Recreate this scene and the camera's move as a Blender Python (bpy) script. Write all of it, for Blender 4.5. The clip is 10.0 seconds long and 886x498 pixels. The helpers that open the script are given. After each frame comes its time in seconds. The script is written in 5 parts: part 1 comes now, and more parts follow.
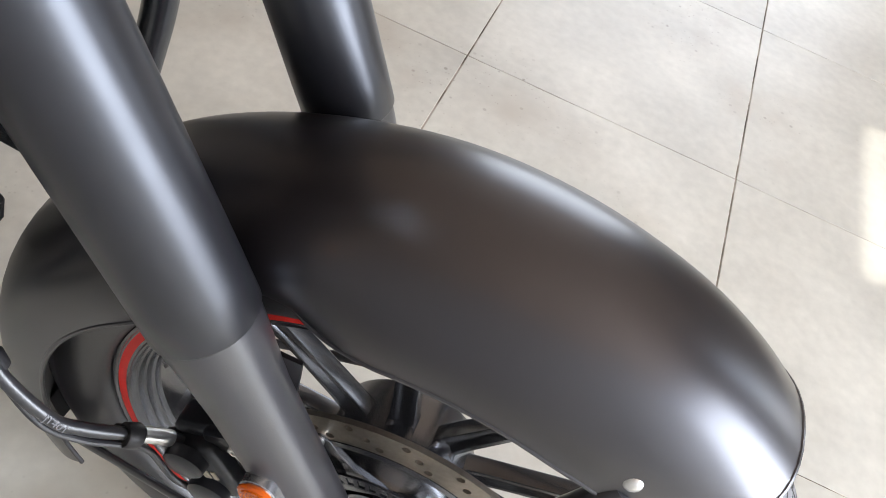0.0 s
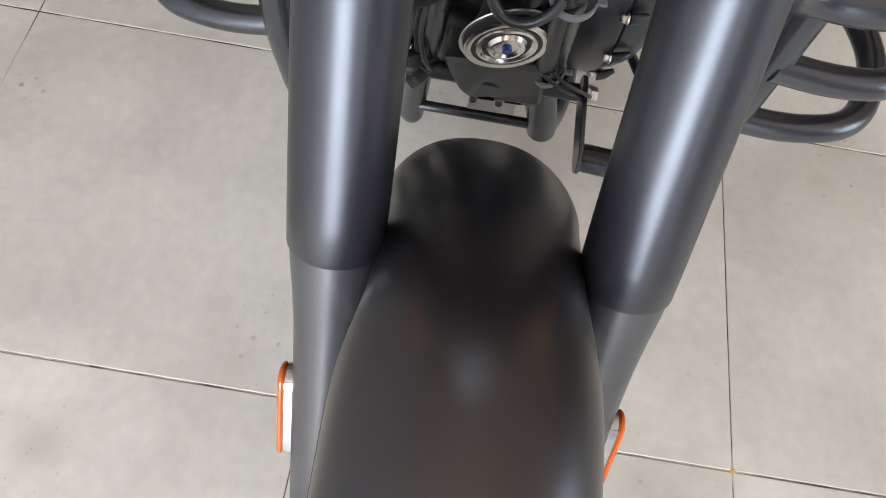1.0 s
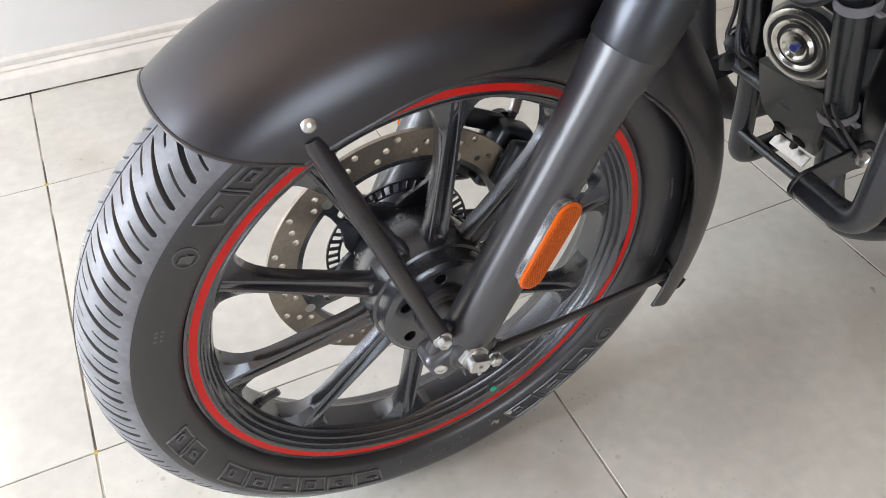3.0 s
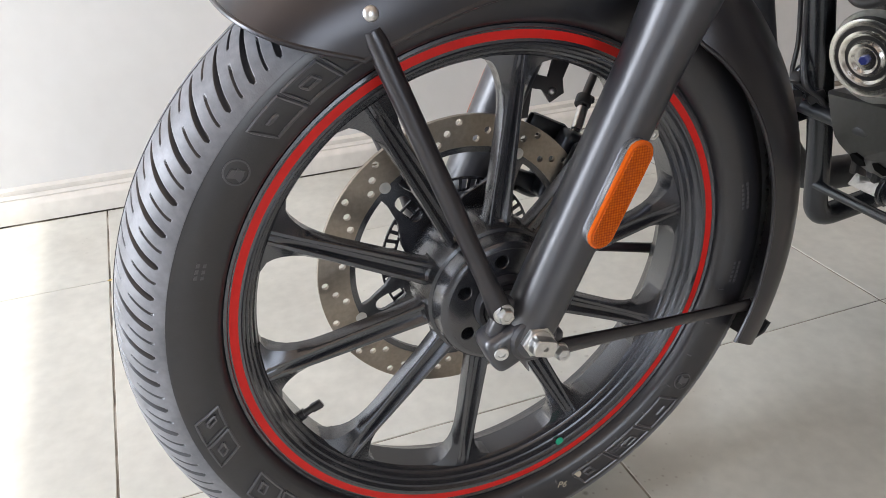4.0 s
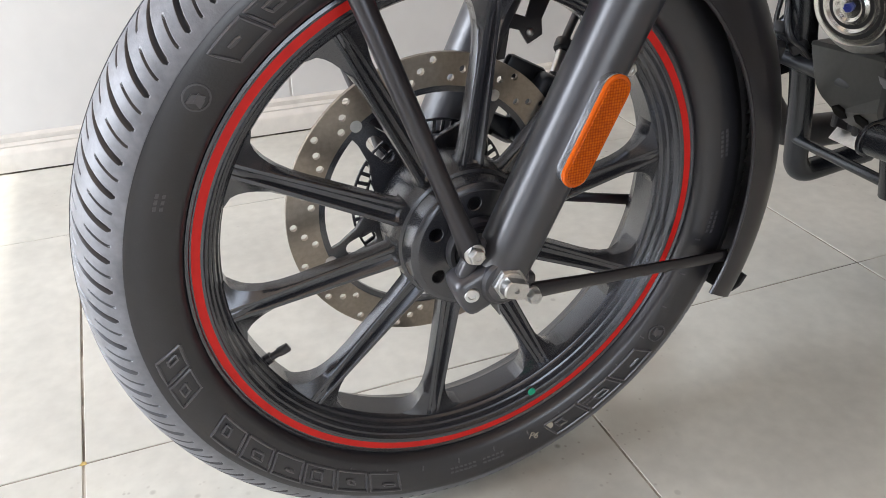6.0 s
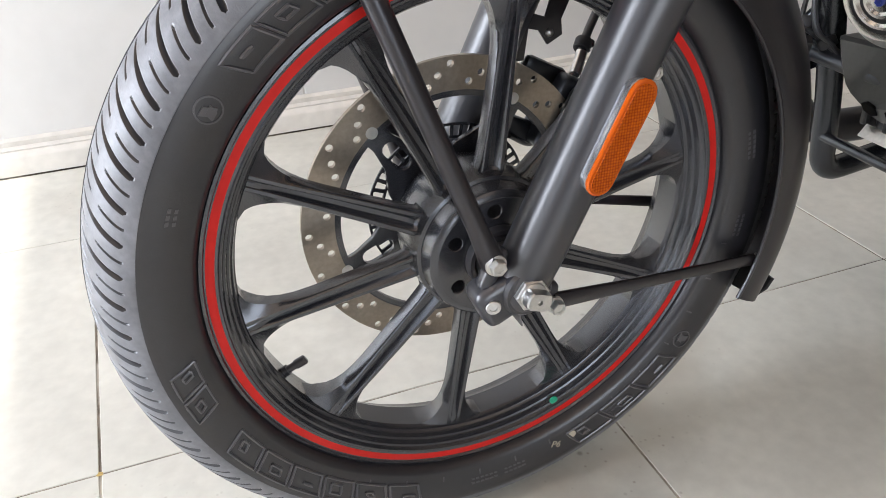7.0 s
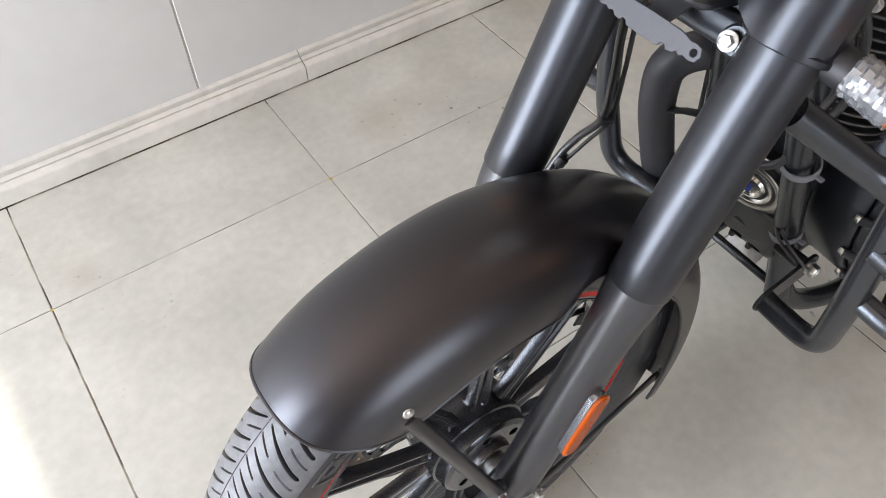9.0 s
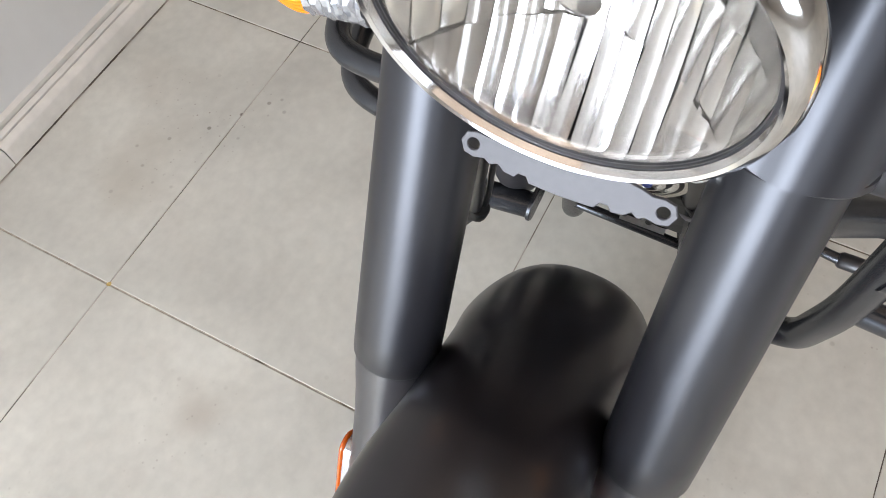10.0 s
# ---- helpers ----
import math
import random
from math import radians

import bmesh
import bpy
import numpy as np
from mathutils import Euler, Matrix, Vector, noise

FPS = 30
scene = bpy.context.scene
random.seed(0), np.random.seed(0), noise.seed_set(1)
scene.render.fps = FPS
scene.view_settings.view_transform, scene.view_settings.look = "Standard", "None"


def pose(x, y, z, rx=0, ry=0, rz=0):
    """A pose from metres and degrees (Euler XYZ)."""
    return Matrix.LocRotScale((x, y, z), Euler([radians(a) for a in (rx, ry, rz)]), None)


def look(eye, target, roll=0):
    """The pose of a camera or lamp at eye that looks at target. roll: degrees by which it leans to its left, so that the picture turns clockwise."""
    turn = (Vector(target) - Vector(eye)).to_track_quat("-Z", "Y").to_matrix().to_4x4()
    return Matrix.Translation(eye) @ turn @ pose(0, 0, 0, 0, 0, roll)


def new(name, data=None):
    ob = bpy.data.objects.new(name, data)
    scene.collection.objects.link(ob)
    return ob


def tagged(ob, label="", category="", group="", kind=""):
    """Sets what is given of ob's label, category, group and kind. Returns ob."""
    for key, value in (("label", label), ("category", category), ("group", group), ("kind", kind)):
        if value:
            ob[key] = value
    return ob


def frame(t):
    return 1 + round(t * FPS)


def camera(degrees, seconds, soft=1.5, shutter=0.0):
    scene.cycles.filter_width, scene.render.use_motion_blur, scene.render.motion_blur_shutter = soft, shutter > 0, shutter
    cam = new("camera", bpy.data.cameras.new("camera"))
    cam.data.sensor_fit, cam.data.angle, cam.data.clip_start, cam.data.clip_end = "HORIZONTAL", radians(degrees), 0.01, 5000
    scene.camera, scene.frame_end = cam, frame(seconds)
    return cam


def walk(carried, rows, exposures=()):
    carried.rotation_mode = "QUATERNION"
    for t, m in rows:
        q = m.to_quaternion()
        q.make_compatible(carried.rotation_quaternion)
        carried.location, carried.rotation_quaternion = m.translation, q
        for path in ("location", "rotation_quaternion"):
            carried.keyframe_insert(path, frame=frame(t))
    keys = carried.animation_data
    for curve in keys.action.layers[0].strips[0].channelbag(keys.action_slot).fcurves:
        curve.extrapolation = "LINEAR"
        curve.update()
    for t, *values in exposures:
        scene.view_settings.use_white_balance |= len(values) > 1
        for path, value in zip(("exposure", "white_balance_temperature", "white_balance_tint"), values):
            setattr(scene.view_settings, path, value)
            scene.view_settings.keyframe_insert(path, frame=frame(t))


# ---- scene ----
cam = camera(58.4, 10.0, soft=0.7, shutter=0.0)
ROWS = [
    (0.00, 0.4146, 0.1326, 0.9963, 37.76, -14.42, -158.84),
    (0.20, 0.4064, 0.0795, 1.0329, 34.42, -13.80, -145.25),
    (0.50, 0.3774, -0.0567, 1.0351, 27.98, -12.76, -114.55),
    (0.70, 0.3389, -0.1040, 1.0558, 27.56, -10.25, -98.51),
    (1.00, 0.2899, -0.1354, 1.0770, 27.90, -5.25, -81.99),
    (1.50, 0.0835, -0.3005, 1.1867, 32.63, -2.55, -61.26),
    (2.00, 0.0024, -0.4523, 1.2720, 35.77, -4.09, -45.61),
    (2.50, 0.1396, -0.6879, 1.1959, 38.52, -4.19, -32.10),
    (2.80, 0.1883, -0.7101, 1.0557, 40.08, -2.00, -28.04),
    (3.00, 0.1768, -0.6915, 0.9360, 44.86, -0.25, -25.27),
    (3.20, 0.1581, -0.6731, 0.8181, 52.08, 1.24, -22.93),
    (4.30, 0.1323, -0.8104, 0.7192, 61.55, 1.16, -21.49),
    (4.50, 0.1384, -0.8111, 0.7103, 60.72, 0.83, -21.79),
    (5.00, 0.1473, -0.8052, 0.7028, 59.66, 0.49, -22.14),
    (5.50, 0.1403, -0.7942, 0.6942, 59.63, 0.33, -22.04),
    (5.70, 0.1405, -0.7892, 0.6949, 59.35, 0.23, -22.01),
    (6.80, 0.1527, -0.7808, 0.6885, 59.29, 0.40, -21.58),
    (7.00, 0.1473, -0.7607, 0.6982, 58.67, 1.17, -21.41),
    (7.20, 0.1434, -0.7184, 0.7254, 57.36, 1.12, -22.35),
    (7.50, 0.1420, -0.6317, 0.8266, 52.87, -0.64, -24.20),
    (7.70, 0.1367, -0.6058, 0.9203, 49.65, -1.85, -24.71),
    (8.00, 0.1283, -0.5956, 1.0615, 45.51, -2.80, -25.15),
    (8.50, 0.1195, -0.6013, 1.1707, 41.75, -2.25, -26.91),
    (9.00, 0.1341, -0.5375, 1.2177, 39.46, 0.76, -34.42),
    (9.30, 0.1838, -0.4826, 1.2099, 37.73, 3.81, -40.48),
    (9.50, 0.2354, -0.4182, 1.1948, 35.62, 5.13, -45.50),
    (9.70, 0.2966, -0.3317, 1.1908, 33.40, 5.38, -51.76),
    (10.00, 0.3671, -0.2327, 1.1649, 28.89, 3.17, -62.28),
]
walk(cam, [(t, pose(x, y, z, rx, ry, rz)) for t, x, y, z, rx, ry, rz in ROWS],
     [(0.0, 0.07), (0.5, 0.11), (1.0, 0.20), (1.5, 0.29), (2.0, 0.06), (2.5, 0.14), (3.0, 0.20), (4.5, -0.07), (5.5, 0.0), (7.0, 0.13), (7.5, 0.16), (8.5, 0.08), (9.0, 0.02), (9.5, 0.04), (10.0, 0.10)])

# ---- light ----
world = bpy.data.worlds.new("sky")
scene.world = world
world.use_nodes = True
wn = world.node_tree.nodes
sky = wn.new("ShaderNodeTexSky")
sky.sky_type = 'NISHITA'
sky.sun_disc = False
sky.sun_elevation = radians(44)
sky.sun_rotation = radians(-78)
world.node_tree.links.new(sky.outputs[0], wn["Background"].inputs[0])
wn["Background"].inputs[1].default_value = 0.12

sun = new("sun", bpy.data.lights.new("sun", 'SUN'))
sun.data.energy = 4.0
sun.data.angle = radians(0.6)
sun.data.color = (1.0, 0.95, 0.87)
SUN_DIR = Vector((math.cos(radians(44)), 0.16, -math.sin(radians(44))))
sun.matrix_world = look((-6, -1, 6), Vector((-6, -1, 6)) + SUN_DIR)


def window_light(name, eye, target, sx, sy, watts, color):
    lamp = bpy.data.lights.new(name, 'AREA')
    lamp.shape, lamp.size, lamp.size_y, lamp.energy, lamp.color = 'RECTANGLE', sx, sy, watts, color
    ob = new(name, lamp)
    ob.matrix_world = look(eye, target)
    return ob


window_light("daylight_front", (-2.36, 0.10, 1.15), (0, 0.10, 1.20), 1.36, 2.0, 160, (0.83, 0.885, 1.0))
window_light("daylight_front_narrow", (-2.36, -1.83, 1.1), (0, -1.83, 1.1), 0.5, 1.8, 10, (0.83, 0.885, 1.0))
window_light("daylight_side", (0.0, -4.46, 1.5), (0.0, 0, 1.5), 1.9, 2.0, 60, (0.86, 0.91, 1.0))


# ---- materials ----
def material(name, color, rough=0.5, metal=0.0, grain=0.0, scale=40.0, bump=0.0, bump_scale=200.0, blotch=0.0,
             blotch_scale=6.0, coat=0.0, spec=0.5, rand=0.0, rough_var=0.0, placed=False):
    m = bpy.data.materials.new(name)
    m.use_nodes = True
    nt = m.node_tree
    b = nt.nodes["Principled BSDF"]
    b.inputs["Roughness"].default_value = rough
    b.inputs["Metallic"].default_value = metal
    b.inputs["Coat Weight"].default_value = coat
    b.inputs["Specular IOR Level"].default_value = spec
    b.inputs["Coat Roughness"].default_value = 0.25
    tex = nt.nodes.new("ShaderNodeNewGeometry" if placed else "ShaderNodeTexCoord")

    def noise_node(s, detail=4.0):
        n = nt.nodes.new("ShaderNodeTexNoise")
        n.inputs["Scale"].default_value = s
        n.inputs["Detail"].default_value = detail
        nt.links.new(tex.outputs["Position" if placed else "Object"], n.inputs["Vector"])
        return n

    def scaled(sock, amount):
        mr = nt.nodes.new("ShaderNodeMapRange")
        mr.inputs["From Min"].default_value, mr.inputs["From Max"].default_value = 0.25, 0.75
        mr.inputs["To Min"].default_value, mr.inputs["To Max"].default_value = 1 - amount, 1 + amount
        nt.links.new(sock, mr.inputs["Value"])
        return mr.outputs[0]

    last = None
    for amount, s in ((grain, scale), (blotch, blotch_scale)):
        if amount:
            out = scaled(noise_node(s).outputs["Fac"], amount)
            if last is not None:
                mu = nt.nodes.new("ShaderNodeMath")
                mu.operation = 'MULTIPLY'
                nt.links.new(last, mu.inputs[0])
                nt.links.new(out, mu.inputs[1])
                out = mu.outputs[0]
            last = out
    if rand:
        oi = nt.nodes.new("ShaderNodeObjectInfo")
        mr = nt.nodes.new("ShaderNodeMapRange")
        mr.inputs["To Min"].default_value, mr.inputs["To Max"].default_value = 1 - rand, 1 + rand
        nt.links.new(oi.outputs["Random"], mr.inputs["Value"])
        out = mr.outputs[0]
        if last is not None:
            mu = nt.nodes.new("ShaderNodeMath")
            mu.operation = 'MULTIPLY'
            nt.links.new(last, mu.inputs[0])
            nt.links.new(out, mu.inputs[1])
            out = mu.outputs[0]
        last = out
    if last is None:
        b.inputs["Base Color"].default_value = (*color, 1)
    else:
        mix = nt.nodes.new("ShaderNodeVectorMath")
        mix.operation = 'SCALE'
        mix.inputs[0].default_value = color
        nt.links.new(last, mix.inputs["Scale"])
        nt.links.new(mix.outputs[0], b.inputs["Base Color"])
    if rough_var:
        n = noise_node(35.0)
        mr = nt.nodes.new("ShaderNodeMapRange")
        mr.inputs["From Min"].default_value, mr.inputs["From Max"].default_value = 0.3, 0.7
        mr.inputs["To Min"].default_value, mr.inputs["To Max"].default_value = rough - rough_var, rough + rough_var
        nt.links.new(n.outputs["Fac"], mr.inputs["Value"])
        nt.links.new(mr.outputs[0], b.inputs["Roughness"])
    if bump:
        n = noise_node(bump_scale, 2.0)
        bp = nt.nodes.new("ShaderNodeBump")
        bp.inputs["Strength"].default_value = bump
        bp.inputs["Distance"].default_value = 0.001
        nt.links.new(n.outputs["Fac"], bp.inputs["Height"])
        nt.links.new(bp.outputs[0], b.inputs["Normal"])
    return m


M_TILE = material("floor_tile_ceramic", (0.540, 0.531, 0.476), 0.38, grain=0.07, scale=45, blotch=0.16, blotch_scale=4.0,
                  rand=0.035, rough_var=0.06, placed=True)


def specks(m, scale, size, dark, soft=0.04):
    """Small dark specks of dirt, scattered where a second noise lets them."""
    nt = m.node_tree
    b = nt.nodes["Principled BSDF"]
    geo = nt.nodes.new("ShaderNodeNewGeometry")
    v = nt.nodes.new("ShaderNodeTexVoronoi")
    v.inputs["Scale"].default_value = scale
    nt.links.new(geo.outputs["Position"], v.inputs["Vector"])
    n = nt.nodes.new("ShaderNodeTexNoise")
    n.inputs["Scale"].default_value = 2.3
    n.inputs["Detail"].default_value = 3.0
    nt.links.new(geo.outputs["Position"], n.inputs["Vector"])
    a = nt.nodes.new("ShaderNodeMapRange")
    a.inputs["From Min"].default_value, a.inputs["From Max"].default_value = size, size + soft
    a.inputs["To Min"].default_value, a.inputs["To Max"].default_value = 1.0, 0.0
    nt.links.new(v.outputs["Distance"], a.inputs["Value"])
    c = nt.nodes.new("ShaderNodeMapRange")
    c.inputs["From Min"].default_value, c.inputs["From Max"].default_value = 0.52, 0.70
    nt.links.new(n.outputs["Fac"], c.inputs["Value"])
    mu = nt.nodes.new("ShaderNodeMath")
    mu.operation = 'MULTIPLY'
    nt.links.new(a.outputs[0], mu.inputs[0])
    nt.links.new(c.outputs[0], mu.inputs[1])
    mix = nt.nodes.new("ShaderNodeMix")
    mix.data_type = 'RGBA'
    old = b.inputs["Base Color"].links[0].from_socket
    nt.links.new(mu.outputs[0], mix.inputs["Factor"])
    nt.links.new(old, mix.inputs["A"])
    mix.inputs["B"].default_value = (*dark, 1)
    nt.links.new(mix.outputs["Result"], b.inputs["Base Color"])


def grout_material():
    """Grout partly filled to the tile's own colour, partly open and dirty."""
    m = material("worn_grout", (0.3, 0.27, 0.23), 0.9, grain=0.3, scale=90)
    nt = m.node_tree
    b = nt.nodes["Principled BSDF"]
    geo = nt.nodes.new("ShaderNodeNewGeometry")
    n = nt.nodes.new("ShaderNodeTexNoise")
    n.inputs["Scale"].default_value = 9.0
    n.inputs["Detail"].default_value = 5.0
    nt.links.new(geo.outputs["Position"], n.inputs["Vector"])
    ramp = nt.nodes.new("ShaderNodeValToRGB")
    e = ramp.color_ramp.elements
    e[0].position, e[0].color = 0.38, (0.070, 0.058, 0.046, 1)
    e[1].position, e[1].color = 0.60, (0.47, 0.43, 0.37, 1)
    mid = ramp.color_ramp.elements.new(0.50)
    mid.color = (0.20, 0.17, 0.13, 1)
    nt.links.new(n.outputs["Fac"], ramp.inputs["Fac"])
    nt.links.new(ramp.outputs["Color"], b.inputs["Base Color"])
    return m


specks(M_TILE, 26.0, 0.07, (0.20, 0.18, 0.15), 0.06)
specks(M_TILE, 9.0, 0.10, (0.41, 0.375, 0.325), 0.32)
specks(M_TILE, 70.0, 0.05, (0.30, 0.27, 0.23), 0.12)
specks(M_TILE, 17.0, 0.03, (0.20, 0.18, 0.15), 0.05)
specks(M_TILE, 3.1, 0.15, (0.44, 0.41, 0.345), 0.45)
M_GROUT = grout_material()
M_PALEGROUT = material("pale_grout", (0.40, 0.36, 0.30), 0.9, grain=0.3, scale=90, blotch=0.2, blotch_scale=12)
M_WALL = material("painted_wall_panel", (0.62, 0.61, 0.585), 0.5, grain=0.02, scale=25, blotch=0.05, blotch_scale=2.2)
M_GAP = material("panel_joint_gap", (0.16, 0.155, 0.15), 0.9)
M_JOINT = material("soft_panel_joint", (0.52, 0.50, 0.47), 0.9)
M_SKIRT = material("skirting_stone", (0.63, 0.60, 0.54), 0.5, grain=0.06, scale=45, blotch=0.12, blotch_scale=8)
M_CEIL = material("ceiling_board", (0.70, 0.54, 0.41), 0.8, grain=0.05)
M_ROOM = material("room_paint", (0.33, 0.305, 0.28), 0.8, grain=0.03, scale=10)
M_BROWN = material("brown_door_laminate", (0.20, 0.12, 0.075), 0.45, grain=0.2, scale=30)
M_SATIN = material("satin_black_paint", (0.0075, 0.0058, 0.0064), 0.335, spec=0.72, coat=0.36)
M_FORK = material("satin_charcoal_paint", (0.0105, 0.0106, 0.0130), 0.340, spec=0.74, rough_var=0.02)
M_LEG = material("grey_black_cast_paint", (0.029, 0.029, 0.034), 0.32, spec=0.92, bump=0.05, bump_scale=900)
M_RIM = material("black_alloy_paint", (0.0215, 0.0214, 0.0255), 0.25, spec=1.0, coat=0.7, grain=0.12, scale=220)
M_RED = material("red_rim_tape", (0.60, 0.014, 0.010), 0.42, spec=0.3, grain=0.06, scale=120)
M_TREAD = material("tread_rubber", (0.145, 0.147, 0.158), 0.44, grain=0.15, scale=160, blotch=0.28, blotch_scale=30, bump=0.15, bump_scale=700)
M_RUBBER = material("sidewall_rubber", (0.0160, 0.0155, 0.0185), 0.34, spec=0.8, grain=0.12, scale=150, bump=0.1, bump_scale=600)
# lighter than the sidewall: the light on raised edges is put into this colour
M_MARK = material("raised_sidewall_rubber", (0.062, 0.060, 0.066), 0.30, spec=0.9)
M_HOSE = material("hose_rubber", (0.022, 0.022, 0.025), 0.33, spec=0.8, bump=0.1, bump_scale=800)
M_STEEL = material("brake_disc_steel", (0.33, 0.29, 0.245), 0.36, 1.0, grain=0.12, scale=220, blotch=0.15, blotch_scale=20)
M_ZINC = material("zinc_plated_steel", (0.66, 0.66, 0.65), 0.30, 1.0, grain=0.12, scale=200)
M_MIRROR = material("mirror_coating", (0.58, 0.57, 0.55), 0.15, 1.0)
M_PLATED = material("bright_plated_steel", (0.70, 0.69, 0.66), 0.24, 1.0, grain=0.08, scale=120)
M_CHROME = material("chrome", (0.80, 0.80, 0.80), 0.10, 1.0, grain=0.05, scale=60)
M_TUBE = material("gloss_black_tube_paint", (0.0150, 0.0155, 0.0180), 0.27, spec=1.0, grain=0.06, scale=150)
M_ENGINE = material("black_engine_casting", (0.0165, 0.0170, 0.0200), 0.30, spec=0.55, grain=0.2, scale=150, bump=0.06, bump_scale=400)
M_FIN = material("fin_edge_casting", (0.040, 0.040, 0.042), 0.32, spec=0.9)
M_PLASTIC = material("matt_black_plastic", (0.018, 0.018, 0.020), 0.5, grain=0.1, scale=250, bump=0.1, bump_scale=700)
M_BRACKET = material("grey_bracket_paint", (0.070, 0.071, 0.080), 0.45, grain=0.06, scale=200)
M_BAND = material("grey_cable_band", (0.22, 0.22, 0.24), 0.5)
M_HOLDER = material("silver_grey_plastic", (0.36, 0.37, 0.39), 0.20, metal=0.85)
M_UNIT = material("grey_black_plastic", (0.056, 0.058, 0.057), 0.45, grain=0.1, scale=200, bump=0.08, bump_scale=600)
M_BLUE = material("blue_nut_paint", (0.02, 0.04, 0.26), 0.4)
M_RECESS_SHADE = material("deep_recess_black", (0.004, 0.004, 0.004), 0.9, spec=0.1)
M_GREEN = material("green_paint_dot", (0.01, 0.36, 0.20), 0.5)
M_PALE = material("pale_paint_mark", (0.42, 0.38, 0.30), 0.7)
M_EXH = material("black_exhaust_coating", (0.031, 0.031, 0.036), 0.5, grain=0.15, scale=90, bump=0.12, bump_scale=500)
M_OCHRE = material("ochre_stain", (0.50, 0.36, 0.12), 0.7, grain=0.3, scale=200)
M_BRASS = material("brass_connector", (0.65, 0.42, 0.12), 0.35, 1.0)
# the black paints mirror a little cooler than the room: skylight's blue put into their tint
for _m, _tint in ((M_SATIN, (0.90, 0.91, 1.0, 1)), (M_FORK, (0.88, 0.92, 1.0, 1)), (M_RIM, (0.88, 0.92, 1.0, 1)), (M_TUBE, (0.86, 0.92, 1.0, 1)), (M_ENGINE, (0.86, 0.92, 1.0, 1))):
    _m.node_tree.nodes["Principled BSDF"].inputs["Specular Tint"].default_value = _tint


def reflector_material():
    m = material("amber_reflector", (0.52, 0.074, 0.001), 0.16, spec=0.12)
    nt = m.node_tree
    b = nt.nodes["Principled BSDF"]
    v = nt.nodes.new("ShaderNodeTexVoronoi")
    v.inputs["Scale"].default_value = 420
    v.inputs["Randomness"].default_value = 0.15
    ramp = nt.nodes.new("ShaderNodeValToRGB")
    ramp.color_ramp.elements[0].color = (0.84, 0.185, 0.004, 1)
    ramp.color_ramp.elements[1].position, ramp.color_ramp.elements[1].color = 0.75, (0.28, 0.036, 0.001, 1)
    nt.links.new(v.outputs["Distance"], ramp.inputs["Fac"])
    nt.links.new(ramp.outputs["Color"], b.inputs["Base Color"])
    tc = nt.nodes.new("ShaderNodeTexCoord")
    nt.links.new(tc.outputs["Object"], v.inputs["Vector"])
    bp = nt.nodes.new("ShaderNodeBump")
    bp.inputs["Strength"].default_value = 0.9
    bp.inputs["Distance"].default_value = 0.001
    nt.links.new(v.outputs["Distance"], bp.inputs["Height"])
    nt.links.new(bp.outputs[0], b.inputs["Normal"])
    b.inputs["Coat Weight"].default_value = 0.12
    b.inputs["Coat Roughness"].default_value = 0.05
    return m


M_AMBER = reflector_material()
M_EDGE = material("smooth_amber_plastic", (0.52, 0.084, 0.001), 0.14, spec=0.4, coat=0.3)


def glass_material(name, color, rough):
    m = material(name, color, rough)
    b = m.node_tree.nodes["Principled BSDF"]
    b.inputs["Transmission Weight"].default_value = 1.0
    b.inputs["IOR"].default_value = 1.45
    return m


M_GLASS = glass_material("clear_lens_glass", (0.97, 0.97, 0.97), 0.02)
M_FILM = glass_material("crinkled_clear_film", (0.36, 0.37, 0.39), 0.20)
M_FILM.node_tree.nodes["Principled BSDF"].inputs["Transmission Weight"].default_value = 0.30
M_FILM.node_tree.nodes["Principled BSDF"].inputs["Metallic"].default_value = 0.55
M_ORANGE = material("lit_orange_lens", (0.85, 0.20, 0.006), 0.18)
_b = M_ORANGE.node_tree.nodes["Principled BSDF"]
_b.inputs["Emission Color"].default_value = (1.0, 0.30, 0.01, 1)
_b.inputs["Emission Strength"].default_value = 0.22
M_HALO = material("lit_yellow_lens", (0.95, 0.42, 0.03), 0.2)
_b = M_HALO.node_tree.nodes["Principled BSDF"]
_b.inputs["Emission Color"].default_value = (1.0, 0.48, 0.04, 1)
_b.inputs["Emission Strength"].default_value = 0.30
M_BULB = material("lit_bulb_core", (1.0, 0.75, 0.25), 0.3)
_b = M_BULB.node_tree.nodes["Principled BSDF"]
_b.inputs["Emission Color"].default_value = (1.0, 0.72, 0.22, 1)
_b.inputs["Emission Strength"].default_value = 0.75


# ---- building helpers ----
def part(name, bm, mat, parent=None, label="", angle=35.0, category="", group="", kind=""):
    me = bpy.data.meshes.new(name)
    bmesh.ops.recalc_face_normals(bm, faces=bm.faces[:])
    bm.to_mesh(me)
    bm.free()
    me.polygons.foreach_set("use_smooth", [True] * len(me.polygons))
    me.set_sharp_from_angle(angle=radians(angle))
    me.materials.append(mat)
    ob = new(name, me)
    if parent is not None:
        ob.parent = parent
    return tagged(ob, label, category, group, kind)


def again(ob, parent, m, label=""):
    """Another object on the same mesh."""
    o = new(ob.name.split(".")[0], ob.data)
    o.parent = parent
    o.matrix_local = m
    return tagged(o, label)


def frame_of(axis):
    a = Vector(axis).normalized()
    u = a.orthogonal().normalized()
    return a, u, a.cross(u)


